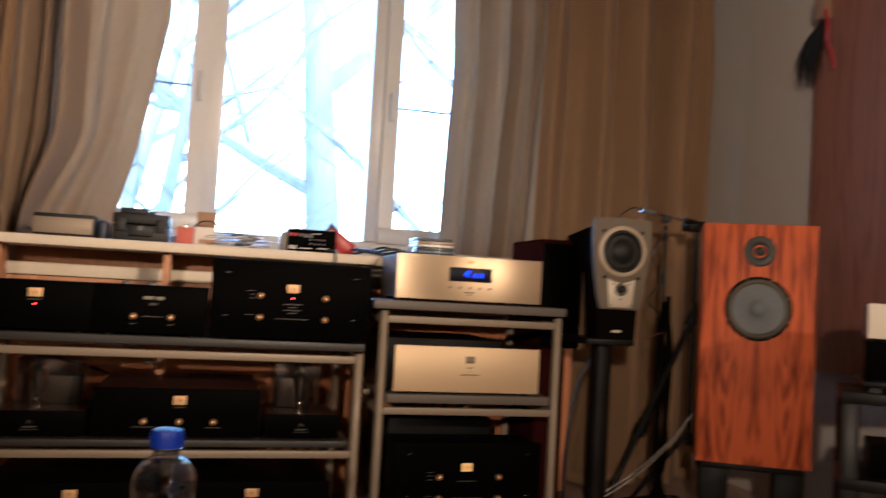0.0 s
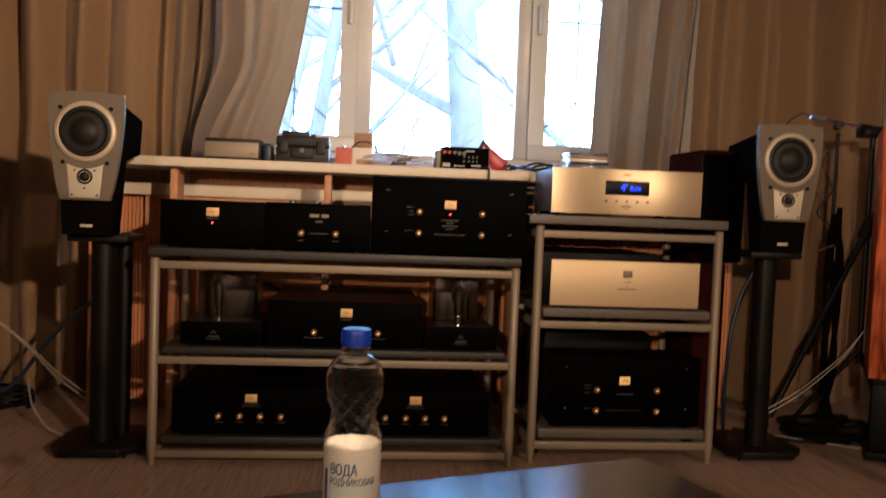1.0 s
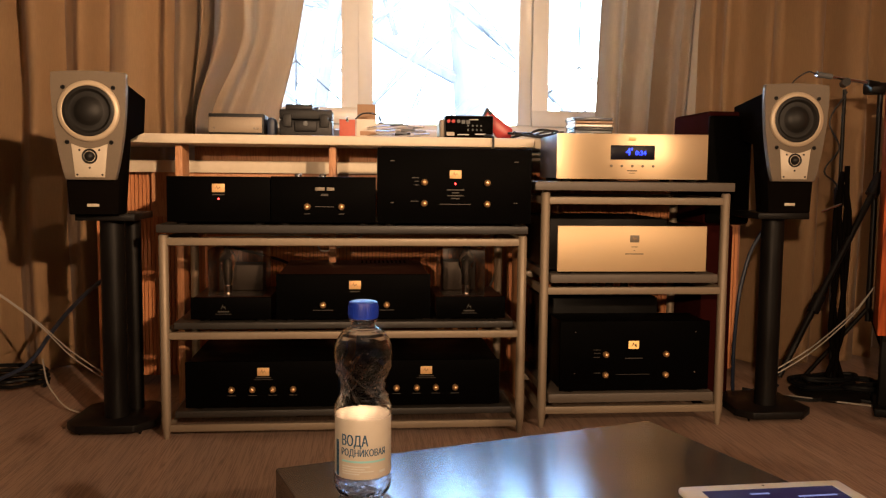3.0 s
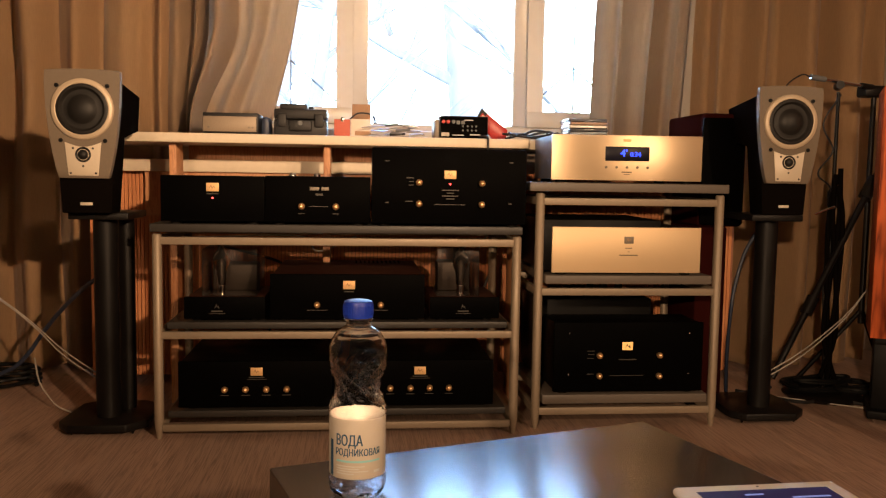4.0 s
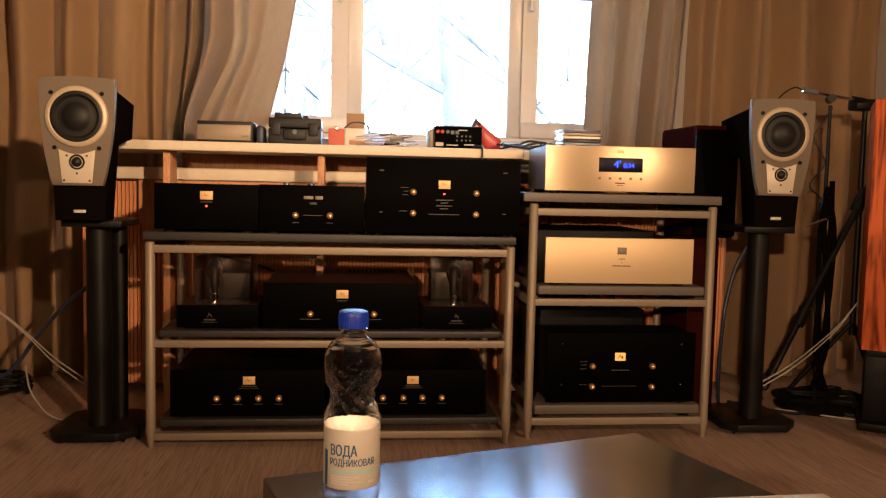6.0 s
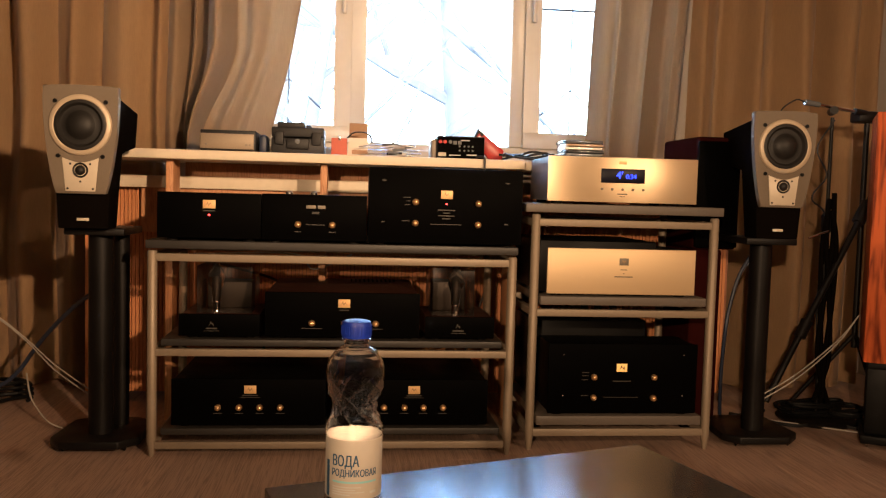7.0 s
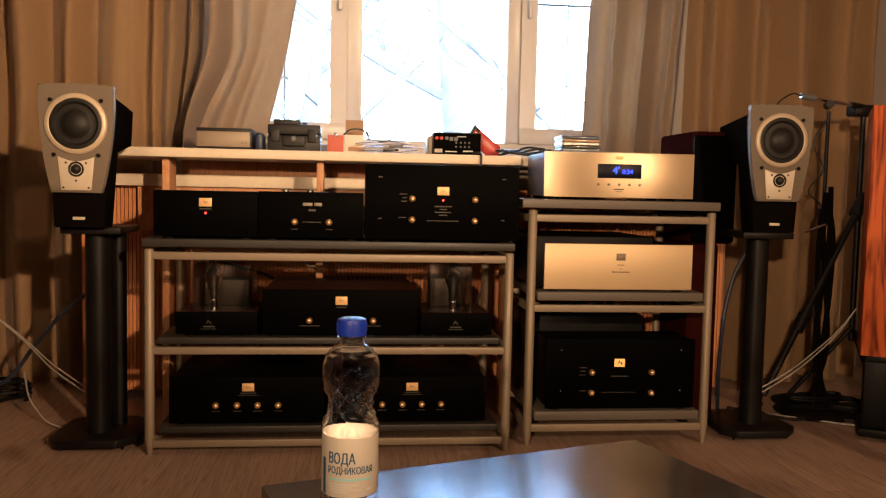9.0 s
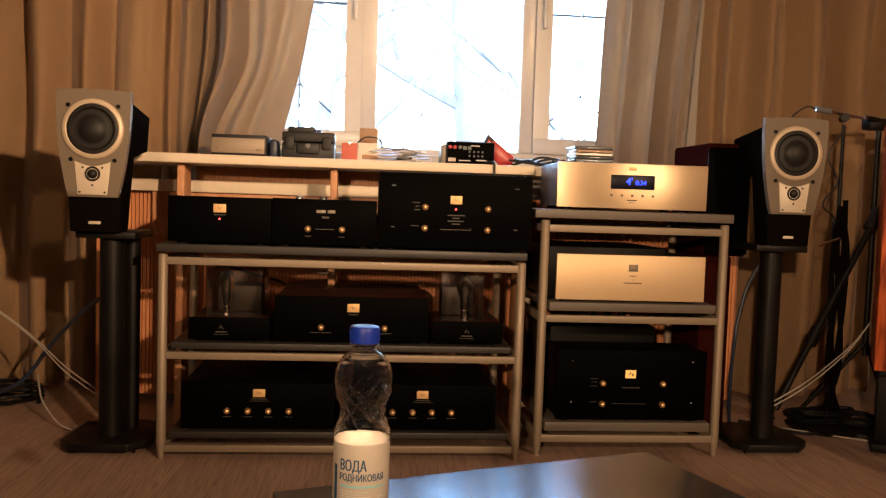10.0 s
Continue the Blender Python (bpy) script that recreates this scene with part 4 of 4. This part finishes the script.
hc = thing("hard_case", (-0.190, 2.92, DZ), "black plastic hard case with latches and a handle", "case")
part("body", box(-0.088, 0.088, 0, 0.15, 0, 0.058, 0.004), plastic_black, hc)
part("lid", box(-0.088, 0.088, 0, 0.15, 0.060, 0.094, 0.005), plastic_black, hc)
for x in (-0.062, 0.062):
    part("latch", box(x - 0.015, x + 0.015, -0.010, 0.001, 0.034, 0.078, 0.003), plastic_black, hc)
part("handle", box(-0.038, 0.038, -0.016, -0.004, 0.020, 0.056, 0.005), plastic_black, hc)
part("knob", disc([(0.009, 0), (0.008, 0.004), (0, 0.005)], 0.0, 0.046, -0.016, 14), cone_grey, hc)
part("ridge", box(-0.070, 0.020, 0.02, 0.12, 0.093, 0.112, 0.004), plastic_black, hc)
part("ridge", box(0.026, 0.042, 0.02, 0.12, 0.093, 0.104, 0.003), plastic_black, hc)

rb = thing("small_box", (-0.050, 2.85, DZ), "small red cardboard box with a metal clip", "box")
part("carton", box(-0.026, 0.026, 0, 0.06, 0, 0.058, 0.001), red_card, rb)
part("clip", box(-0.004, 0.006, -0.002, 0.012, 0.050, 0.066, 0.002), chrome, rb)
wb = thing("carton", (0.012, 2.88, DZ), "open white carton with a brown raised flap", "box")
part("tray", box(-0.032, 0.034, 0, 0.09, 0, 0.062, 0.001), white_card, wb)
part("flap", box(-0.030, 0.034, 0.088, 0.092, 0.060, 0.118, 0.0015), brown_card, wb, "brown inner flap")
part("stripe", box(-0.020, 0.034, -0.002, -0.0002, 0.008, 0.022), brown_card, wb)
part("wire", tube([(-0.036, 0.03, 0.064), (-0.01, 0.02, 0.082), (0.03, 0.02, 0.080), (0.05, 0.01, 0.060)], 0.0025), cable_black, wb)

# tools and cables heaped beside the carton
rnd = random.Random(11)
for i in range(12):
    x, y, a = 0.075 + rnd.uniform(0, 0.13), 2.83 + rnd.uniform(0, 0.12), rnd.uniform(-0.5, 0.5)
    ln, z = rnd.uniform(0.05, 0.085), DZ + 0.004 + 0.0035 * i
    mat = (chrome, cable_white, chrome, cone_grey)[i % 4]
    d = Vector((math.cos(a), math.sin(a) * 0.5, rnd.uniform(-0.12, 0.12))) * ln
    c = Vector((x, y, z))
    t = thing("hand_tool", c, "thin metal hand tool lying in a heap on the desk", "tool", "heap of small tools")
    part("shaft", rod(-d, d * 0.3, 0.0022, 0.0018, 8), mat, t)
    part("grip", rod(d * 0.3, d, 0.005, 0.004, 10), (cone_grey, chrome, plastic_black, cable_white, cone_grey)[i % 5], t)

mx = thing("network_box", (0.356, 2.85, DZ), "black box of sockets standing on edge on the desk", "audio interface")
part("case", box(-0.081, 0.081, 0.002, 0.10, 0, 0.078, 0.002), plastic_black, mx)
part("side_plate", box(-0.098, -0.082, 0.01, 0.12, 0, 0.066, 0.004), plate_grey, mx)
part("socket_panel", box(-0.079, 0.079, -0.001, 0.003, 0.003, 0.075, 0.0008), amp_black, mx)
for x, mat in ((-0.070, red_paint), (-0.054, red_paint), (-0.036, cone_grey)):
    part("socket", disc([(0.006, 0), (0.006, 0.004), (0.003, 0.005), (0, 0.005)], x, 0.058, -0.001, 14), mat, mx)
for x in (-0.020, -0.004):
    part("port", box(x - 0.006, x + 0.006, -0.002, 0.001, 0.050, 0.062), cone_grey, mx)
for x in (-0.004, 0.012, 0.026, 0.040):
    for z in (0.030, 0.044):
        part("switch", disc([(0.0035, 0), (0.003, 0.003), (0, 0.003)], x, z, -0.001, 8), cone_grey, mx)
part("sticker", box(-0.076, -0.050, -0.0018, -0.0008, 0.010, 0.022), label_paper, mx)
tagged(part("printed_lines", marks([(-0.04, 0.0, 0.014, 0.003), (0.02, 0.055, 0.016, 0.004), (0.0, 0.03, 0.064, 0.003)], -0.001), ink_grey, mx), kind="stuff")

tp = thing("staple_gun", (0.468, 2.93, DZ), "red tool with a black nose leaning on the box", "tool")
bm = flat_solid([(-0.058, 0.072), (-0.040, 0.108), (-0.022, 0.094), (0.050, 0.038), (0.044, 0.006), (0.0, 0.004)], 0.0, 0.022, 0.003)
part("body", bm, red_paint, tp)
part("nose", flat_solid([(-0.060, 0.076), (-0.042, 0.111), (-0.020, 0.094), (-0.030, 0.084), (-0.040, 0.098), (-0.052, 0.074)], -0.002, 0.024, 0.001), plastic_black, tp)
part("lever", flat_solid([(-0.050, 0.070), (-0.040, 0.088), (-0.026, 0.080), (-0.022, 0.050), (-0.034, 0.044), (-0.034, 0.066)], -0.004, 0.026, 0.002), white_card, tp)

for k in range(5):
    pts = []
    for j in range(9):
        pts.append((0.50 + 0.026 * j + 0.01 * math.sin(j * 2 + k), 2.86 + 0.03 * math.sin(j * 1.3 + k * 1.7), DZ + 0.006 + 0.004 * k + 0.012 * max(0, math.sin(j * 0.9 + k))))
    tagged(part("cable", tube(pts, 0.0042, 8), cable_black), "black cable lying coiled on the desk", "cable", "cables on the desk")
tagged(part("cable_plug", lathe([(0, 0), (0.012, 0), (0.013, 0.010), (0.006, 0.022), (0, 0.022)], 16, Matrix.Translation((0.70, 2.86, DZ + 0.014)) @ FRONT), red_paint), "red plug at the end of a cable", "plug")
tagged(part("cable", tube([(0.405, 2.87, DZ + 0.012), (0.418, 2.80, DZ + 0.010), (0.421, 2.748, DZ + 0.004), (0.422, 2.742, 0.860), (0.421, 2.742, 0.835), (0.420, 2.76, 0.80)], 0.0038), cable_black), "black cable hanging over the desk edge", "cable")
for k in range(7):
    c = thing("disc_case", (0.795 + 0.004 * (k % 2), 2.90, 0.0), "clear plastic disc case in a small stack", "disc case", "stack of disc cases")
    c.location.z = 0.881 + 0.011 * k
    part("sleeve", box(-0.064, 0.064, 0.002, 0.122, 0.002, 0.009, 0.0), (brown_card, cable_black, cone_grey, plastic_black, white_card)[k % 5], c)
    p = part("shell", box(-0.071, 0.066, 0, 0.124, 0, 0.0105, 0.0008), jewel, c)
    p.visible_shadow = False
tagged(part("book", box(0.70, 0.90, 2.86, 3.06, 0.8755, 0.8805, 0.001), brown_card), "thin brown folder under the disc cases", "folder")
tagged(part("desk", box(0.565, 1.05, 2.80, 3.26, 0.845, 0.8752, 0.003), cream_board), "cream board continuing the window desk", "desk", kind="")

# ---- microphone stands and cables ----
ms = thing("microphone_stand", (1.64, 2.80, 0), "black microphone stand with a chrome boom", "microphone stand")
part("pole", rod((0, 0, 0.02), (0, 0, 1.06), 0.008, 0.006), stand_black, ms)
part("base", lathe([(0, 0), (0.13, 0), (0.135, 0.008), (0.12, 0.018), (0.02, 0.026), (0, 0.026)], 32), stand_black, ms)
part("clutch", lathe([(0.012, 0.66), (0.018, 0.67), (0.018, 0.72), (0.012, 0.73)], 16), stand_black, ms)
part("boom", rod((-0.12, -0.03, 1.105), (0.10, 0.02, 1.085), 0.006), chrome, ms)
part("joint", rod((-0.012, -0.03, 1.082), (0.012, 0.03, 1.082), 0.014), stand_black, ms)
part("boom_grip", rod((0.09, 0.018, 1.086), (0.14, 0.03, 1.082), 0.011), stand_black, ms)
part("microphone", rod((-0.12, -0.03, 1.105), (-0.06, -0.016, 1.10), 0.010, 0.009), cone_grey, ms)
part("lead", tube([(-0.12, -0.03, 1.105), (-0.15, -0.03, 1.112), (-0.19, -0.02, 1.085), (-0.20, 0.0, 1.05)], 0.0025), cable_black, ms)
part("lead", tube([(0.0, -0.015, 1.05), (-0.06, -0.02, 0.95), (-0.02, -0.018, 0.86), (-0.07, -0.02, 0.78), (-0.01, -0.016, 0.70), (-0.03, -0.02, 0.4), (0.0, -0.02, 0.1)], 0.003), cable_black, ms)
part("wing_nut", rod((-0.09, -0.05, 0.643), (-0.02, -0.05, 0.670), 0.004), chrome, ms)

for k in range(4):
    a = k * 1.6
    part("hung_cable", tube([(0.010 * math.cos(a), -0.022 + 0.006 * math.sin(a), 0.80 - 0.02 * k), (0.022 * math.cos(a + 1), -0.024 + 0.010 * math.sin(a), 0.62), (0.024 * math.cos(a + 2), -0.026, 0.42), (0.020 * math.cos(a + 3), -0.024 + 0.008 * math.sin(a), 0.22), (0.030 * math.cos(a), -0.030, 0.05 + 0.012 * k)], 0.009, 7), cabinet_black, ms)

ms2 = thing("tripod_stand", (1.80, 2.85, 0), "black tripod stand with a slanting arm", "microphone stand")
part("pole", rod((0, 0, 0.25), (0, 0, 1.06), 0.011, 0.009), stand_black, ms2)
part("arm", rod((0.0, -0.05, 0.79), (-0.40, -0.15, 0.09), 0.011), stand_black, ms2)
part("clamp", rod((-0.275, -0.12, 0.305), (-0.245, -0.11, 0.36), 0.020), stand_black, ms2)
part("clamp", rod((-0.05, -0.06, 0.70), (-0.01, -0.05, 0.77), 0.022), stand_black, ms2)
part("head", box(-0.05, 0.03, -0.03, 0.03, 1.05, 1.09, 0.008), stand_black, ms2)
for a in (20, 150, 270):
    part("leg", rod((0, 0, 0.30), (0.22 * math.cos(radians(a)), 0.22 * math.sin(radians(a)), 0.0), 0.008), stand_black, ms2)


def cable(points, r, mat, label, group="loose cables"):
    tagged(part("cable", tube(points, r, 7), mat), label, "cable", group)


for o in (0.0, 0.016):
    cable([(-1.62, 3.0, 0.62 - o * 0.3), (-1.36, 2.93, 0.46 - o * 0.5), (-1.128, 2.85, 0.325 - o * 0.3), (-1.016, 2.80, 0.255 - o * 0.5), (-0.90, 2.70, 0.197 - o), (-0.765, 2.60, 0.143 - o)], 0.0022, cable_white, "white speaker cable stretched to the stand")
    cable([(1.33, 2.62, 0.125 - o), (1.378, 2.62, 0.150 - o), (1.470, 2.65, 0.190 - o), (1.564, 2.68, 0.243 - o * 0.9), (1.66, 2.70, 0.315 - o * 0.6), (1.741, 2.72, 0.396), (1.86, 2.74, 0.50)], 0.0022, cable_white, "white speaker cable stretched to the stand")
cable([(-0.72, 2.62, 0.46), (-0.804, 2.65, 0.412), (-0.92, 2.77, 0.32), (-1.008, 2.85, 0.232), (-1.08, 2.88, 0.14), (-1.154, 2.90, 0.085), (-1.35, 2.95, 0.010), (-1.6, 2.95, 0.008)], 0.007, cable_blue, "dark blue cable hanging to the floor")
cable([(-1.06, 2.90, 0.13), (-1.012, 2.80, 0.079), (-0.97, 2.75, 0.045), (-0.918, 2.70, 0.018), (-0.85, 2.67, 0.005), (-0.80, 2.66, 0.005)], 0.0028, cable_white, "grey cable lying on the floor")
cable([(1.30, 2.64, 0.60), (1.263, 2.66, 0.513), (1.235, 2.66, 0.40), (1.227, 2.66, 0.33), (1.230, 2.68, 0.227), (1.238, 2.70, 0.127), (1.26, 2.74, 0.03), (1.30, 2.80, 0.007), (1.5, 2.9, 0.008)], 0.006, cable_blue, "dark cable hanging beside the stand")
cable([(1.02, 2.95, 0.006), (1.12, 2.74, 0.006), (1.16, 2.70, 0.006), (1.24, 2.74, 0.006), (1.42, 2.78, 0.006), (1.62, 2.66, 0.006), (1.74, 2.58, 0.006)], 0.0028, cable_white, "grey cable lying on the floor")
cable([(1.35, 2.86, 0.007), (1.50, 2.70, 0.007), (1.62, 2.72, 0.007), (1.78, 2.62, 0.007), (1.66, 2.90, 0.007), (1.9, 3.0, 0.007)], 0.006, cable_black, "black cable lying on the floor")
cable([(-0.54, 3.0, 0.53), (-0.20, 2.95, 0.54), (-0.13, 2.93, 0.49), (0.0, 2.96, 0.54)], 0.003, cable_white, "pale cable behind the rack")
cable([(0.48, 2.96, 0.58), (0.42, 2.92, 0.50), (0.36, 2.90, 0.40), (0.33, 2.90, 0.34)], 0.004, cable_white, "pale cable behind the rack")
cable([(0.50, 2.95, 0.57), (0.47, 2.92, 0.44), (0.42, 2.91, 0.30), (0.38, 2.92, 0.10)], 0.005, cable_black, "black cable behind the rack")
cable([(-0.45, 2.98, 0.50), (-0.26, 2.94, 0.45), (-0.24, 2.93, 0.40), (-0.30, 2.95, 0.2)], 0.005, cable_black, "black cable behind the rack")

# Coil added for an indistinct dark jumble at the curtain's foot.
pts = []
for k in range(46):
    a = k * 0.55
    pts.append((-1.20 + (0.10 + 0.012 * math.sin(k * 1.7)) * math.cos(a), 3.02 + (0.07 + 0.012 * math.sin(k * 2.3)) * math.sin(a), 0.010 + 0.0016 * k))
cable(pts, 0.007, rubber, "black coil added for an indistinct dark jumble on the floor")

rnd = random.Random(17)
for i in range(4):
    cx, cy, r0 = 1.66 + rnd.uniform(-0.12, 0.16), 2.74 + rnd.uniform(-0.05, 0.12), rnd.uniform(0.07, 0.15)
    loop = []
    for k in range(16):
        a = k * 0.62 + i
        loop.append((cx + r0 * math.cos(a) * (1 + 0.2 * math.sin(k * 1.3)), cy + 0.6 * r0 * math.sin(a), 0.030 + 0.009 * i + 0.005 * math.sin(k * 0.9 + i)))
    cable(loop, 0.0065, rubber, "black cable heaped at the foot of the stand", "heap of black cables")

# ---- coffee table, bottle, tablet ----
TT = 0.40
ct = thing("coffee_table", (-0.102, 1.017, 0), "square black-stained coffee table with a worn glossy top", "coffee table", turn=18.1)
part("tabletop", box(0, 0.552, -0.552, 0, TT - 0.05, TT, 0.0025), black_wood, ct)
for x in (0.0, 0.502):
    for y in (-0.552, -0.05):
        part("leg", box(x + 0.001, x + 0.049, y + 0.001, y + 0.049, 0, TT - 0.0505, 0.002), black_wood, ct)

bt = thing("water_bottle", (0.004, 0.930, TT), "half-litre clear plastic water bottle with a blue cap", "bottle")
prof = [(0.0, 0.006), (0.012, 0.004), (0.020, 0.0), (0.026, 0.001), (0.0305, 0.007), (0.0320, 0.014), (0.0322, 0.020), (0.0308, 0.025), (0.0308, 0.089), (0.0322, 0.093), (0.0324, 0.097), (0.0312, 0.102), (0.0280, 0.108), (0.0250, 0.114), (0.0236, 0.119), (0.0233, 0.124), (0.0246, 0.130), (0.0270, 0.136), (0.0296, 0.143), (0.0314, 0.151), (0.0320, 0.159), (0.0314, 0.167), (0.0290, 0.175), (0.0245, 0.182), (0.0185, 0.187), (0.0145, 0.1895), (0.0132, 0.192), (0.0128, 0.201)]
fine = []
for (ra, za), (rb, zb) in zip(prof, prof[1:]):
    fine += [(ra + (rb - ra) * k / 4, za + (zb - za) * k / 4) for k in range(4)]
fine.append(prof[-1])
inner = [(max(0.0, r - 0.0007), z + (0.001 if z < 0.01 else 0)) for r, z in fine][::-1]
bm = lathe(fine + inner, 108)
for v in bm.verts:
    if 0.098 < v.co.z < 0.156:
        a = math.atan2(v.co.y, v.co.x)
        k = 1 + (0.11 * (1 - abs(math.sin(5 * a + v.co.z * 135 + 0.5 * math.sin(2 * a)))) ** 2 - 0.02 + 0.030 * math.sin(9 * a - v.co.z * 330) + 0.02 * math.sin(4 * a + v.co.z * 520)) * math.sin((v.co.z - 0.098) / 0.058 * math.pi)
        v.co.x, v.co.y = v.co.x * k, v.co.y * k
    elif v.co.z < 0.02 and v.co.xy.length > 0.005:
        a = math.atan2(v.co.y, v.co.x)
        v.co.z += 0.003 * max(0.0, math.cos(5 * a)) * (1 if v.co.xy.length < 0.029 else 0)
body = part("bottle_body", bm, bottle_plastic, bt)
body.visible_shadow = False
bm = bmesh.new()
rnd = random.Random(21)
for i in range(45):
    z = rnd.uniform(0.100, 0.180)
    r = next(ra + (rb - ra) * (z - za) / (zb - za) for (ra, za), (rb, zb) in zip(prof[9:], prof[10:]) if za <= z <= zb) - 0.0012
    a, s = rnd.uniform(0, 2 * math.pi), rnd.uniform(0.0004, 0.0011)
    bmesh.ops.create_icosphere(bm, subdivisions=1, radius=s, matrix=Matrix.Translation((r * math.cos(a), r * math.sin(a), z)))
tagged(part("droplets", bm, tube_glass, bt, "small water drops inside the plastic"), kind="stuff")
cap = part("cap", lathe([(0.0160, 0.199), (0.0164, 0.201), (0.0164, 0.2125), (0.0156, 0.2165), (0.013, 0.2175), (0, 0.2175)], 40), plastic_blue, bt, "ribbed blue screw cap")
bm = bmesh.new()
for k in range(36):
    a = 2 * math.pi * k / 36
    box(-0.0004, 0.0004, 0.0162, 0.0169, 0.2025, 0.2125, 0, bm)
    bmesh.ops.rotate(bm, cent=(0, 0, 0), matrix=Matrix.Rotation(2 * math.pi / 36, 3, "Z"), verts=bm.verts)
part("ribs", bm, plastic_blue, cap)
part("collar", lathe([(0.0132, 0.1955), (0.0158, 0.196), (0.0158, 0.1975), (0.0132, 0.198)], 32), bottle_plastic, bt)
label = part("label", lathe([(0.0312, 0.0255), (0.0314, 0.026), (0.0314, 0.0910), (0.0312, 0.0915)], 48), label_paper, bt, "cream paper label")


def round_bottle(bm, z, turn, r=0.0316):
    """Wraps flat writing round the bottle at height z, centred at an angle from the front."""
    for v in bm.verts:
        a = v.co.x / r + radians(turn) - math.pi / 2
        rr = r - v.co.y
        v.co = (rr * math.cos(a), rr * math.sin(a), z + v.co.z)
    return bm


part("writing", round_bottle(writing("ВОДА", 0.0168, 0.0001, 0.0305), 0.0680, -17), ink_blue, label, "dark blue words")
part("writing", round_bottle(writing("РОДНИКОВАЯ", 0.0108, 0.0001, 0.0525), 0.0550, 1), ink_blue, label, "dark blue words")


def band(x0, x1, z, h, n=14):
    b = bmesh.new()
    for k in range(n):
        box(x0 + (x1 - x0) * k / n, x0 + (x1 - x0) * (k + 1) / n, -0.0002, 0.0001, -h / 2, h / 2, 0, b)
    return round_bottle(b, z, 0)


part("stripe", band(-0.025, 0.027, 0.0455, 0.0022), ink_teal, label, "pale teal stripe")
for x1, z in ((0.008, 0.0400), (0.002, 0.0372), (0.012, 0.0345), (-0.004, 0.0318)):
    part("printed_lines", band(-0.025, x1, z, 0.0011, 8), ink_grey, label)
part("printed_lines", band(0.019, 0.027, 0.0335, 0.0026, 4), ink_grey, label)
part("emblem", band(-0.036, -0.031, 0.047, 0.040, 2), ink_blue, label)

tb = thing("tablet", (0.357, 0.900, TT), "white tablet computer with a lit purple screen", "tablet", turn=3)
part("body", box(0, 0.196, -0.262, 0, 0.0, 0.010, 0.0045, seg=3), tablet_white, tb)
part("screen", box(0.020, 0.176, -0.242, -0.020, 0.0098, 0.0104), screen_purple, tb, "dark purple lit screen")
for x0, x1, y in ((0.070, 0.092, -0.034), (0.030, 0.085, -0.050), (0.120, 0.165, -0.046), (0.125, 0.160, -0.060)):
    part("screen_line", box(x0, x1, y - 0.002, y + 0.002, 0.0104, 0.0106), screen_light, tb)
part("lens", lathe([(0.0016, 0.0098), (0.0014, 0.0102), (0, 0.0102)], 10, Matrix.Translation((0.098, -0.010, 0))), rubber, tb)

# ---- floor planks ----
plank_w, plank_l = 0.192, 1.285
me = finish(box(-plank_w / 2 + 0.0002, plank_w / 2 - 0.0002, -plank_l / 2 + 0.0002, plank_l / 2 - 0.0002, -0.012, 0.0, 0.0004, seg=1), "plank", floor_wood)
rnd = random.Random(2)
x = XW + plank_w / 2
while x < XE + 0.1:
    y = YS - rnd.uniform(0, 1.0)
    while y - plank_l / 2 < YN:
        ob = new("plank", me)
        ob.parent = floor
        ob.location = (x, y, 0)
        y += plank_l
    x += plank_w
